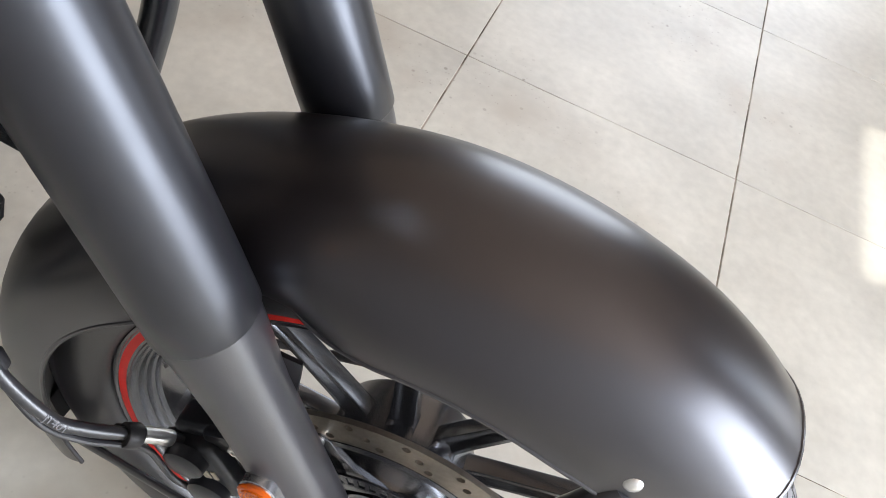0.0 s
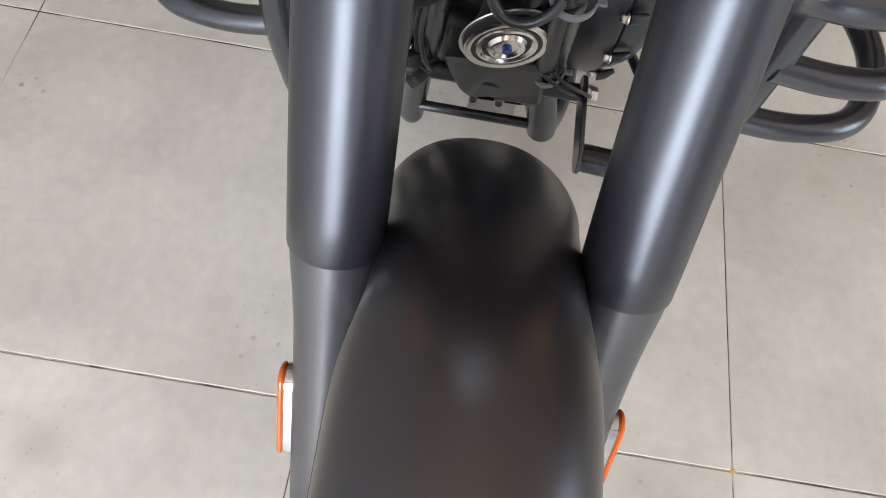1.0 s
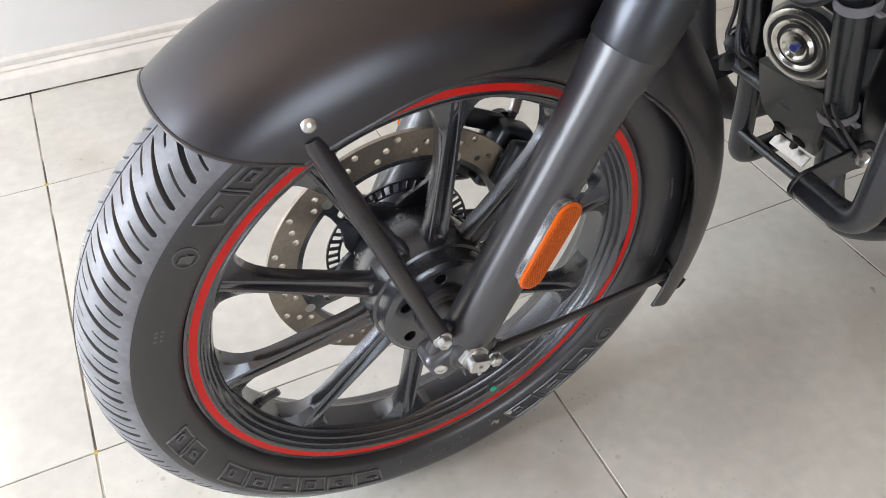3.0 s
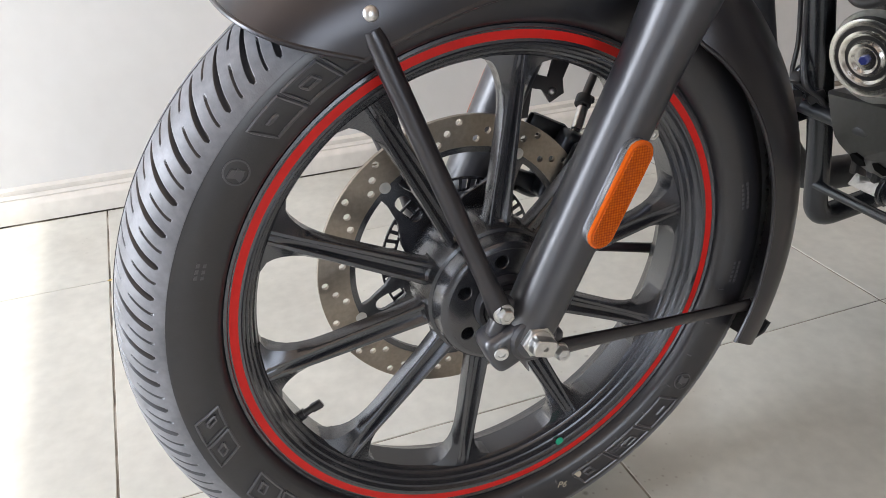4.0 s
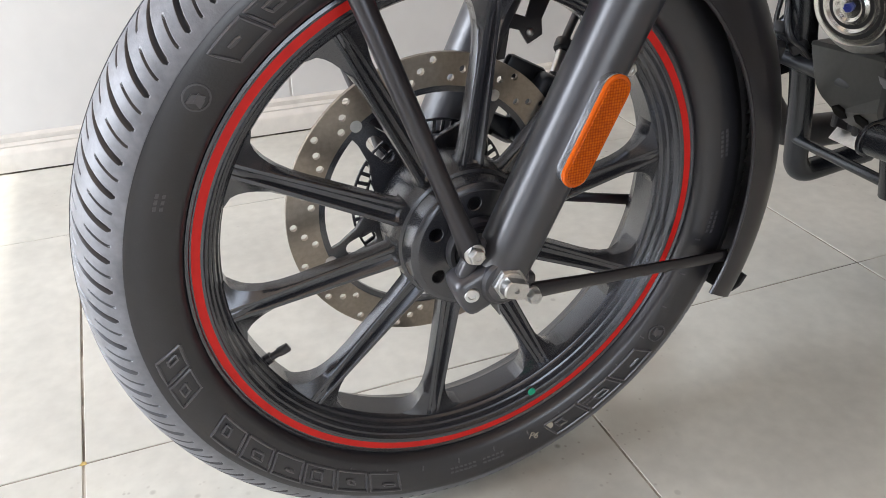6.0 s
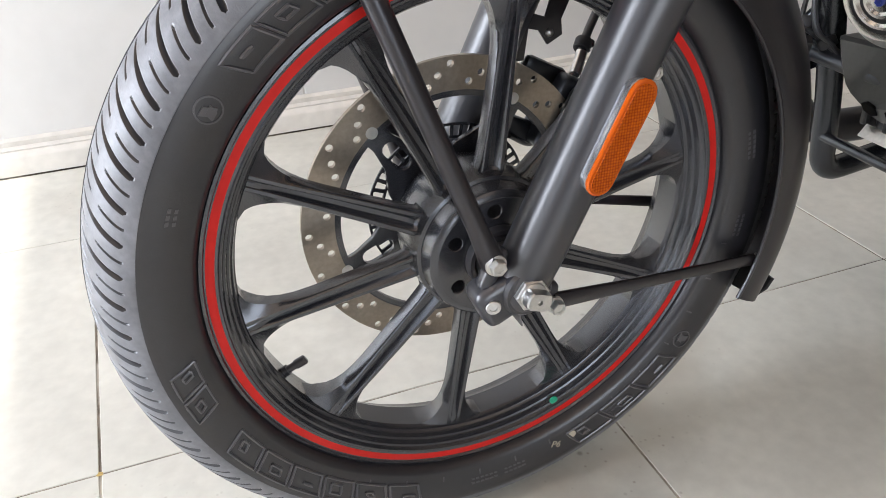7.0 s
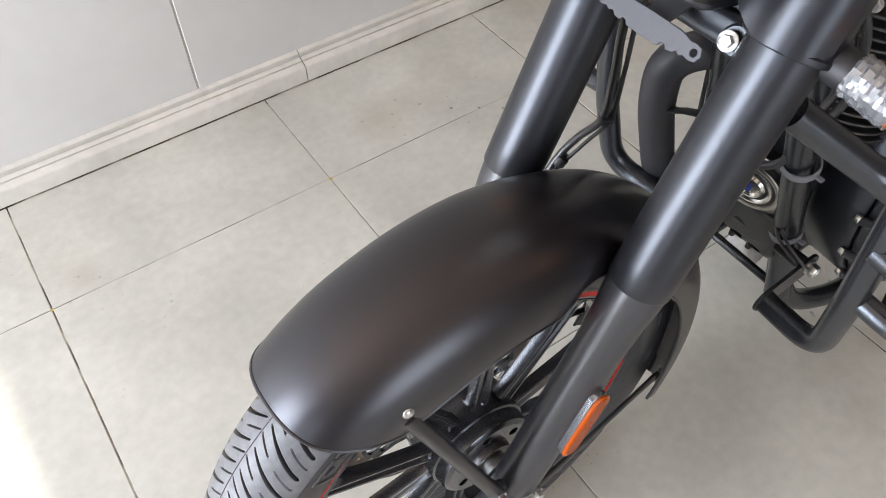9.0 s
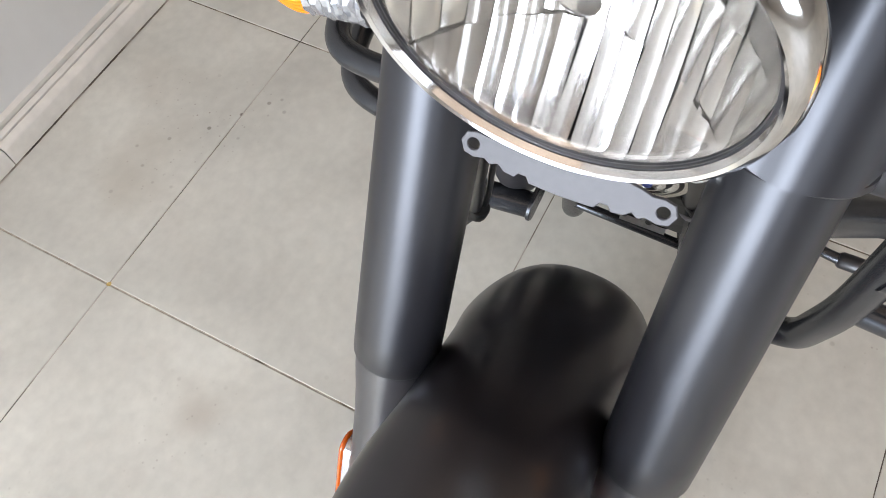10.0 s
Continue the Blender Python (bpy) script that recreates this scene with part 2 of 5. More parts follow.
def revolve(origin, axis, profile, seg=32, loop=False, bm=None, up=None):
    """Turn (distance, radius) pairs round an axis."""
    bm = bm or bmesh.new()
    o = Vector(origin)
    a, u, v = frame_of(axis)
    if up is not None:
        u = (Vector(up) - a * Vector(up).dot(a)).normalized()
        v = a.cross(u)
    rings = []
    for d, r in profile:
        c = o + a * d
        if r < 1e-6:
            rings.append([bm.verts.new(c)])
        else:
            rings.append([bm.verts.new(c + (u * math.cos(k * math.tau / seg) + v * math.sin(k * math.tau / seg)) * r)
                          for k in range(seg)])
    pairs = list(zip(rings, rings[1:]))
    if loop:
        pairs.append((rings[-1], rings[0]))
    for p, q in pairs:
        for k in range(seg):
            n = (k + 1) % seg
            if len(p) == 1 and len(q) == 1:
                continue
            if len(p) == 1:
                bm.faces.new((p[0], q[k], q[n]))
            elif len(q) == 1:
                bm.faces.new((p[k], q[0], p[n]))
            else:
                bm.faces.new((p[k], q[k], q[n], p[n]))
    if not loop:
        for ring in (rings[0], rings[-1]):
            if len(ring) > 1:
                bm.faces.new(ring)
    return bm


def rounded(points, radius, n=6):
    """A polyline with its corners rounded off."""
    pts = [Vector(p) for p in points]
    out = [pts[0]]
    for a, b, c in zip(pts, pts[1:], pts[2:]):
        d1, d2 = (a - b), (c - b)
        l = min(radius, d1.length * 0.49, d2.length * 0.49)
        p, q = b + d1.normalized() * l, b + d2.normalized() * l
        for k in range(n + 1):
            t = k / n
            out.append((1 - t) ** 2 * p + 2 * t * (1 - t) * b + t * t * q)
    out.append(pts[-1])
    return out


def spline(points, n=8):
    """A smooth line through points."""
    p = [Vector(q) for q in points]
    p = [2 * p[0] - p[1]] + p + [2 * p[-1] - p[-2]]
    out = []
    for a, b, c, d in zip(p, p[1:], p[2:], p[3:]):
        for k in range(n):
            t = k / n
            out.append(0.5 * (2 * b + (c - a) * t + (2 * a - 5 * b + 4 * c - d) * t * t + (3 * b - a - 3 * c + d) * t ** 3))
    out.append(p[-2])
    return out


def tube(path, r, seg=16, bm=None, flat=1.0, side=None, radii=None):
    """Sweep a round (or flattened) section along a path."""
    bm = bm or bmesh.new()
    pts = [Vector(p) for p in path]
    tang = []
    for i in range(len(pts)):
        t = pts[min(i + 1, len(pts) - 1)] - pts[max(i - 1, 0)]
        tang.append(t.normalized())
    u = tang[0].orthogonal().normalized() if side is None else Vector(side)
    rings = []
    for i, (p, t) in enumerate(zip(pts, tang)):
        u = (u - t * u.dot(t)).normalized()
        v = t.cross(u)
        rr = r if radii is None else radii[i]
        rings.append([bm.verts.new(p + (u * math.cos(k * math.tau / seg) + v * math.sin(k * math.tau / seg) * flat) * rr)
                      for k in range(seg)])
    for p, q in zip(rings, rings[1:]):
        for k in range(seg):
            n = (k + 1) % seg
            bm.faces.new((p[k], p[n], q[n], q[k]))
    bm.faces.new(rings[0][::-1])
    bm.faces.new(rings[-1])
    return bm


def block(size, m=None, bevel=0.003, seg=2, bm=None):
    """A box with rounded edges."""
    tmp = bmesh.new()
    bmesh.ops.create_cube(tmp, size=1)
    bmesh.ops.scale(tmp, vec=Vector(size), verts=tmp.verts)
    if bevel:
        bmesh.ops.bevel(tmp, geom=tmp.edges[:], offset=bevel, segments=seg, affect='EDGES', profile=0.5)
    if m is not None:
        bmesh.ops.transform(tmp, matrix=m, verts=tmp.verts)
    if bm is None:
        return tmp
    join(bm, tmp)
    return bm


def join(bm, other):
    me = bpy.data.meshes.new("joining")
    other.to_mesh(me)
    other.free()
    bm.from_mesh(me)
    bpy.data.meshes.remove(me)
    return bm


def plate(outline, thick, m, holes=(), bevel=0.0):
    """A flat plate in its own x-y plane, with holes through it."""
    bm = bmesh.new()
    edges = []
    for ring in (outline, *holes):
        vs = [bm.verts.new((x, y, 0)) for x, y in ring]
        edges += [bm.edges.new((vs[k], vs[(k + 1) % len(vs)])) for k in range(len(vs))]
    bmesh.ops.triangle_fill(bm, use_beauty=True, use_dissolve=False, edges=edges)
    got = bmesh.ops.extrude_face_region(bm, geom=bm.faces[:])
    top = [g for g in got["geom"] if isinstance(g, bmesh.types.BMVert)]
    bmesh.ops.translate(bm, vec=(0, 0, thick), verts=top)
    if bevel:
        bmesh.ops.recalc_face_normals(bm, faces=bm.faces[:])
        sharp = [e for e in bm.edges if len(e.link_faces) == 2 and e.calc_face_angle(0) > 1.2
                 and abs(e.verts[0].co.z - e.verts[1].co.z) < 1e-6]
        bmesh.ops.bevel(bm, geom=sharp, offset=bevel, segments=1, affect='EDGES')
    bmesh.ops.transform(bm, matrix=m, verts=bm.verts)
    return bm


def circle(x, y, r, n=12, a0=0.0):
    return [(x + r * math.cos(a0 + k * math.tau / n), y + r * math.sin(a0 + k * math.tau / n)) for k in range(n)]


def stadium(length, r, n=8):
    """The outline of a long plate with round ends, along x."""
    h = length / 2 - r
    return ([(h + r * math.cos(-math.pi / 2 + math.pi * k / n), r * math.sin(-math.pi / 2 + math.pi * k / n)) for k in range(n + 1)]
            + [(-h + r * math.cos(math.pi / 2 + math.pi * k / n), r * math.sin(math.pi / 2 + math.pi * k / n)) for k in range(n + 1)])


def hexbolt(origin, axis, r, h, washer=0.0):
    bm = bmesh.new()
    if washer:
        revolve(origin, axis, [(0, washer), (h * 0.25, washer), (h * 0.28, washer * 0.95)], 20, bm=bm)
    s = h * 0.25 if washer else 0
    revolve(origin, axis, [(s, r * 0.97), (s + h * 0.08, r), (h * 0.88, r), (h, r * 0.86), (h, r * 0.5), (h * 0.9, r * 0.42), (h * 0.9, 0)], 6, bm=bm)
    return bm


def roundbolt(origin, axis, r, h):
    return revolve(origin, axis, [(0, r), (h * 0.35, r), (h * 0.75, r * 0.8), (h, r * 0.35), (h, 0)], 18)


def panel(name, lo, hi, mat, kind="structure", label="", category="", bevel=0.0):
    lo, hi = Vector(lo), Vector(hi)
    c = (lo + hi) / 2
    return part(name, block(hi - lo, Matrix.Translation(c), bevel), mat, None, label, category=category, kind=kind)


# ---- room ----
X0, X1, Y0, Y1, ZC = -2.4, 4.6, -4.5, 0.955, 2.9
floor = panel("floor", (X0 - 0.2, Y0 - 0.2, -0.12), (X1 + 0.2, Y1 + 0.2, -0.0011), M_GROUT, label="pale grey-beige ceramic tiled showroom floor", category="floor")
panel("ceiling", (X0 - 0.2, Y0 - 0.2, ZC), (X1 + 0.2, Y1 + 0.2, ZC + 0.12), M_CEIL, label="plain brownish showroom ceiling", category="ceiling")
panel("wall_east", (X1, Y0 - 0.2, 0), (X1 + 0.2, Y1 + 0.2, ZC), M_ROOM, label="plain painted end wall", category="wall")


def holed_wall(name, axis, at, thick, a0, a1, o0, o1, z0, z1, mat, label):
    """A wall with one opening through it."""
    bm = bmesh.new()
    for p0, p1, q0, q1 in ((a0, o0, 0, ZC), (o1, a1, 0, ZC), (o0, o1, z1, ZC), (o0, o1, 0, z0)):
        if p1 - p0 < 0.01 or q1 - q0 < 0.01:
            continue
        if axis == 'x':
            size, c = (thick, p1 - p0, q1 - q0), (at - thick / 2, (p0 + p1) / 2, (q0 + q1) / 2)
        else:
            size, c = (p1 - p0, thick, q1 - q0), ((p0 + p1) / 2, at - thick / 2, (q0 + q1) / 2)
        block(size, Matrix.Translation(c), 0, bm=bm)
    return part(name, bm, mat, None, label, category="wall", kind="structure")


front = holed_wall("wall_front", 'x', X0, 0.18, -1.2, Y1 + 0.2, -0.60, 0.8, 0.02, 2.375, M_ROOM, "showroom front wall with tall window openings")
holed_wall("wall_front_corner", 'x', X0, 0.18, Y0 - 0.2, -1.2, -2.10, -1.56, 0.02, 2.22, M_ROOM, "showroom front wall with a narrow window opening")
holed_wall("wall_south", 'y', Y0, 0.18, X0, X1, -1.0, 1.0, 0.5, 2.5, M_ROOM, "painted side wall with a wide window opening")

# wall of flat panels, with thin open joints
backing = panel("wall_north", (X0, Y1 + 0.0014, 0), (X1, Y1 + 0.15, ZC), M_JOINT, label="white painted wall of flush flat panels", category="wall")
JOINTS = [X0, -1.72, -0.63, 0.469, 1.27]
for a, b in zip(JOINTS, JOINTS[1:]):
    part("wall_panel", block((b - a - 0.0042, 0.012, ZC), Matrix.Translation(((a + b) / 2, Y1 + 0.006, ZC / 2)), 0.0015, 1), M_WALL, backing)
part("door_frame", block((0.05, 0.03, 2.1), Matrix.Translation((1.30, Y1 - 0.003, 1.05)), 0.003), M_WALL, backing, "white painted door frame")
part("door_post", block((0.16, 0.012, 2.05), Matrix.Translation((1.407, Y1 + 0.008, 1.03)), 0.002), M_BROWN, backing, "brown laminate post beside the frame")
part("wall_panel", block((X1 - 1.49, 0.012, ZC), Matrix.Translation(((X1 + 1.49) / 2, Y1 + 0.006, ZC / 2)), 0.0015, 1), M_WALL, backing)

# stone skirting with a stepped top, in lengths
skirt = new("skirting")
tagged(skirt, "pale stone skirting with a stepped top along the wall", "skirting", kind="structure")
SK = [X0, -0.50, 0.717, 1.30]
PROFILE = ((0.0, 0.003), (0.0, 0.0395), (0.0012, 0.0420), (0.0040, 0.0450), (0.0140, 0.0500), (0.0142, 0.0462), (0.0164, 0.0462), (0.0166, 0.0525),
           (0.0255, 0.0570), (0.0257, 0.0525), (0.0287, 0.0525), (0.0290, 0.0655), (0.0330, 0.0690), (0.0385, 0.0710), (0.0385, 0.003))
for a, b in zip(SK, SK[1:]):
    bm = bmesh.new()
    ends = []
    for x in (a + 0.0012, b - 0.0012):
        ends.append([bm.verts.new((x, 0.917 + d, z)) for d, z in PROFILE])
    n = len(PROFILE)
    for k in range(n):
        bm.faces.new((ends[0][k], ends[0][(k + 1) % n], ends[1][(k + 1) % n], ends[1][k]))
    bm.faces.new(ends[0])
    bm.faces.new(ends[1])
    part("skirting_length", bm, M_SKIRT, skirt)

# ---- motorcycle ----
bike = new("motorcycle")
bike.matrix_world = pose(0.399, -0.172, 0, 0, 0, 1.2)
tagged(bike, "matt black cruiser motorcycle with red-striped alloy wheel standing on tiled floor", "motorcycle")
HUB = Vector((0, 0, 0.331))


def polar(r, a, y):
    return Vector((r * math.cos(a), y, 0.331 + r * math.sin(a)))


# tyre: crown with curved grooves cut into it
def tread_mesh():
    ns, count = 97, 72
    period = math.tau / count
    cols = [(-3.5, 0, 0), (-2.9, 0, 0), (-2.6, 0, 0.75), (-2.0, 0, 1), (2.0, 0, 1), (2.6, 0, 0.75), (2.9, 0, 0), (3.5, 0, 0), (8.0, 2, 0),
            (12.7, 1, 0), (13.1, 1, 0), (13.4, 1, 1), (15.5, 1, 1), (15.8, 1, 0), (16.2, 1, 0), (21.0, 2, 0)]
    s = np.linspace(-1, 1, ns)
    a = np.abs(s)
    y = 0.0500 * np.sin(s * 1.30) / math.sin(1.30)
    r = 0.331 - 0.0345 * (1 - np.cos(s * 1.30)) / (1 - math.cos(1.30))
    off = -0.086 * (np.clip(0.83 - a, 0, 1) / 0.76) ** 1.25

    def run(hi, lo, ramp):
        return np.clip(np.minimum((hi - a), (a - lo)) / ramp, 0, 1)

    main, sipe = run(0.84, 0.07, 0.035), np.maximum(run(0.85, 0.48, 0.03), 0.8 * run(0.31, 0.02, 0.03))
    wide = np.clip(0.42 + 1.3 * (a - 0.05), 0.42, 1.0) * np.clip((0.86 - a) / 0.05, 0.55, 1.0)
    us, ds = [], []
    for mm, group, depth in cols:
        centre = (0.0, 14.45, mm)[group]
        us.append((centre + (mm - centre) * (wide if group == 0 else 1.0)) / 1000 / 0.331 + off)
        ds.append(0.0062 * depth * main if group == 0 else 0.0040 * depth * sipe)
    U = (np.arange(count)[:, None, None] * period + np.stack([np.broadcast_to(u, s.shape) for u in us])[None]).reshape(-1, ns)
    D = np.tile(np.stack([np.broadcast_to(d, s.shape) for d in ds]), (count, 1))
    rr = r[None, :] - D
    verts = np.stack([rr * np.cos(U), np.broadcast_to(y, rr.shape), 0.331 + rr * np.sin(U)], -1).reshape(-1, 3)
    nphi = U.shape[0]
    i = np.arange(nphi)[:, None] * ns
    j = np.arange(ns - 1)[None, :]
    i2 = ((np.arange(nphi) + 1) % nphi)[:, None] * ns
    quads = np.stack([i + j, i2 + j, i2 + j + 1, i + j + 1], -1).reshape(-1, 4)
    me = bpy.data.meshes.new("tyre_tread")
    me.from_pydata(verts.tolist(), [], quads.tolist())
    me.polygons.foreach_set("use_smooth", [True] * len(me.polygons))
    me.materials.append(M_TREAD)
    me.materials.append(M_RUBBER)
    # faces more than 1 mm down in the grooves take the darker rubber
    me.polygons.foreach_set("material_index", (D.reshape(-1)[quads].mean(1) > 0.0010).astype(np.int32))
    me.update()
    return me


SIDE = [(-0.0500, 0.2964), (-0.0507, 0.2945), (-0.0513, 0.290), (-0.0514, 0.280), (-0.0500, 0.269), (-0.0475, 0.2605),
        (-0.0468, 0.2592), (-0.0462, 0.2570), (-0.0420, 0.2535), (-0.0360, 0.2512), (-0.0300, 0.2500)]
side = SIDE + [(-0.024, 0.246)] + [(0.024, 0.246)] + [(-y, r) for y, r in reversed(SIDE)]
side = [(y, r) for y, r in side] + [(0.045, 0.2955), (-0.045, 0.2955)]
tyre = part("tyre", revolve(HUB, (0, 1, 0), [(y, r) for y, r in side], 180, loop=True), M_RUBBER, bike, "black rubber tyre with curved tread grooves")
tread = new("tread", tread_mesh())
tread.parent = tyre
tagged(tread, "dusty grey grooved tread rubber")
part("mould_seam", revolve(HUB, (0, 1, 0), [(-0.0006, 0.3305), (-0.0003, 0.3316), (0.0003, 0.3316), (0.0006, 0.3305)], 160, loop=True), M_RUBBER, tyre)


def side_y(r):
    for (ya, ra), (yb, rb) in zip(SIDE, SIDE[1:]):
        if rb <= r <= ra:
            return ya + (yb - ya) * (ra - r) / (ra - rb)
    return -0.05


def raised(a0, a1, r0, r1, slant=0.0, rise=0.0012, bm=None, n=3):
    """A low raised strip on the sidewall, from angle to angle in degrees."""
    bm = bm or bmesh.new()
    top, low = [], []
    for k in range(n + 1):
        t = k / n
        for r in (r0, r1):
            f = (r - r0) / (r1 - r0 + 1e-9)
            a = radians(a0 + (a1 - a0) * t + slant * f)
            top.append(bm.verts.new(polar(r, a, side_y(r) - rise)))
            low.append(bm.verts.new(polar(r, a, side_y(r) + 0.001)))
    for k in range(n):
        i = 2 * k
        bm.faces.new((top[i], top[i + 2], top[i + 3], top[i + 1]))
        bm.faces.new((low[i], low[i + 2], top[i + 2], top[i]))
        bm.faces.new((low[i + 1], top[i + 1], top[i + 3], low[i + 3]))
    bm.faces.new((low[0], top[0], top[1], low[1]))
    bm.faces.new((low[-2], low[-1], top[-1], top[-2]))
    return bm


def raised_block(a, wide, r0, r1, slant):
    """The thin raised outline of a letter-sized slanted block on the sidewall."""
    ring = []
    corners = [(a, r0), (a + wide, r0), (a + wide + slant, r1), (a + slant, r1), (a, r0)]
    for (a0, q0), (a1, q1) in zip(corners, corners[1:]):
        for k in range(4):
            q = q0 + (q1 - q0) * k / 4
            ring.append(polar(q, radians(a0 + (a1 - a0) * k / 4), side_y(q) - 0.0003))
    ring.append(ring[0])
    return tube(ring, 0.0015, 6)


def sidewall_marks():
    for start, n, wide, gap in ((112.5, 3, 6.6, 0.8), (-70.5, 3, 8.8, 0.9), (-173.0, 2, 4.8, 0.9), (-154.0, 6, 6.8, 1.0)):
        for k in range(n):
            part("raised_mark", raised_block(start + k * (wide + gap), wide, 0.2668, 0.2885, 1.9), M_MARK, tyre)
            part("raised_mark", raised_block(start + k * (wide + gap) + wide * (0.24 + 0.14 * (k % 3)) + 0.4, wide * (0.22 + 0.14 * (k % 2)), 0.2720 + 0.0035 * (k % 3), 0.2800 + 0.0020 * (k % 2), 0.8), M_MARK, tyre)
    for a in (142.0, -36.3):
        bm = bmesh.new()
        for k in range(24):
            b0, b1 = k * math.tau / 24, (k + 1) * math.tau / 24
            rc, w = 0.278, 0.0105
            ring = []
            for b in (b0, b1):
                for q in (w, w - 0.0013):
                    rr, aa = rc + q * math.sin(b), radians(a) + q * math.cos(b) / rc
                    ring.append(bm.verts.new(polar(rr, aa, side_y(rr) - 0.0008)))
                    ring.append(bm.verts.new(polar(rr, aa, side_y(rr) + 0.001)))
            bm.faces.new((ring[0], ring[4], ring[6], ring[2]))
            bm.faces.new((ring[1], ring[5], ring[4], ring[0]))
            bm.faces.new((ring[2], ring[6], ring[7], ring[3]))
        raised(a - 0.9, a + 0.6, 0.273, 0.283, 0.8, bm=bm, n=1)
        raised(a - 0.2, a + 1.3, 0.272, 0.279, -0.6, bm=bm, n=1)
        part("raised_emblem", bm, M_MARK, tyre)
    for a, n in ((158.0, 3), (-95.0, 6), (-87.0, 5), (-60.0, 4), (8.0, 6), (-10.0, 5)):
        bm = bmesh.new()
        for k in range(n):
            raised(a + k * 1.1, a + k * 1.1 + 0.8, 0.2765, 0.2790, 0.1, 0.0004, bm=bm, n=1)
            raised(a + k * 1.1, a + k * 1.1 + 0.7, 0.2715, 0.2738, 0.1, 0.0004, bm=bm, n=1)
        part("small_print", bm, M_MARK, tyre)
    for k in range(13):
        part("rib_mark", raised(-120 + k * 9.0, -119.7 + k * 9.0, 0.2625, 0.2680, 0, 0.0006, n=1), M_MARK, tyre)


sidewall_marks()

# rim with a red stripe
RIM = [(-0.030, 0.2540), (-0.0350, 0.2560), (-0.0375, 0.2550), (-0.0380, 0.2525), (-0.0362, 0.2512), (-0.0362, 0.2405), (-0.0372, 0.2395),
       (-0.0366, 0.2378), (-0.0345, 0.2368), (-0.0330, 0.2358), (-0.0322, 0.2340), (-0.0285, 0.2328), (-0.0270, 0.2320), (-0.0260, 0.2302), (-0.0215, 0.2288), (-0.0200, 0.2278), (-0.0188, 0.2262), (-0.0155, 0.2250),
       (-0.0135, 0.2235), (0.0140, 0.2235)]
RIM = RIM + [(-y, r) for y, r in reversed(RIM[:-2])] + [(0.024, 0.2500), (0.012, 0.2330), (-0.012, 0.2330), (-0.024, 0.2500)]
RIM = [(y, r - 0.0045) for y, r in RIM]
rim = part("rim", revolve(HUB, (0, 1, 0), RIM, 160, loop=True), M_RIM, bike, "satin black cast alloy rim", angle=28)
for s in (-1, 1):
    part("rim_stripe", revolve(HUB, (0, 1, 0), [(s * 0.0359, 0.2457), (s * 0.0364, 0.2455), (s * 0.0364, 0.2384), (s * 0.0359, 0.2382)], 160, loop=True), M_RED, rim,
         "thin red stripe round the rim")

# hub
hub = part("hub", revolve(HUB, (0, 1, 0), [(-0.0522, 0.0560), (-0.0515, 0.0590), (-0.0490, 0.0618), (-0.0440, 0.0632), (-0.0330, 0.0640), (-0.0315, 0.0668), (-0.0200, 0.0680),
                                           (0.0080, 0.0690), (0.0300, 0.0640), (0.0380, 0.0580), (0.0460, 0.0560), (0.0460, 0.0500), (-0.0500, 0.0500)], 80, loop=True), M_RIM, bike,
           "black cast wheel hub", angle=30)
ring6 = [circle(0.0435 * math.cos(radians(93 + 60 * k)), 0.0435 * math.sin(radians(93 + 60 * k)), 0.0064, 20) for k in range(6)]
part("hub_face", plate(circle(0, 0, 0.0562, 72), 0.030, Matrix.Translation((0, -0.0222, 0.331)) @ Matrix.Rotation(radians(90), 4, 'X'), [circle(0, 0, 0.0290, 40)] + ring6, bevel=0.0007), M_RIM, hub, angle=30)
part("hub_core", revolve(HUB, (0, 1, 0), [(-0.0530, 0.0), (-0.0530, 0.0295), (0.046, 0.0295), (0.046, 0.0)], 40), M_RIM, hub)
part("bearing_seal", revolve(HUB, (0, 1, 0), [(-0.0575, 0.0), (-0.0575, 0.0195), (-0.0590, 0.0205), (-0.0590, 0.0225), (-0.0572, 0.0235), (-0.0605, 0.0248), (-0.0605, 0.0285), (-0.0565, 0.030), (-0.052, 0.030)], 40), M_LEG, hub)
part("spacer", revolve(HUB, (0, 1, 0), [(-0.056, 0.016), (-0.060, 0.0165), (-0.072, 0.0165), (-0.073, 0.015), (-0.073, 0.0)], 32), M_ZINC, hub, "bright steel axle spacer")


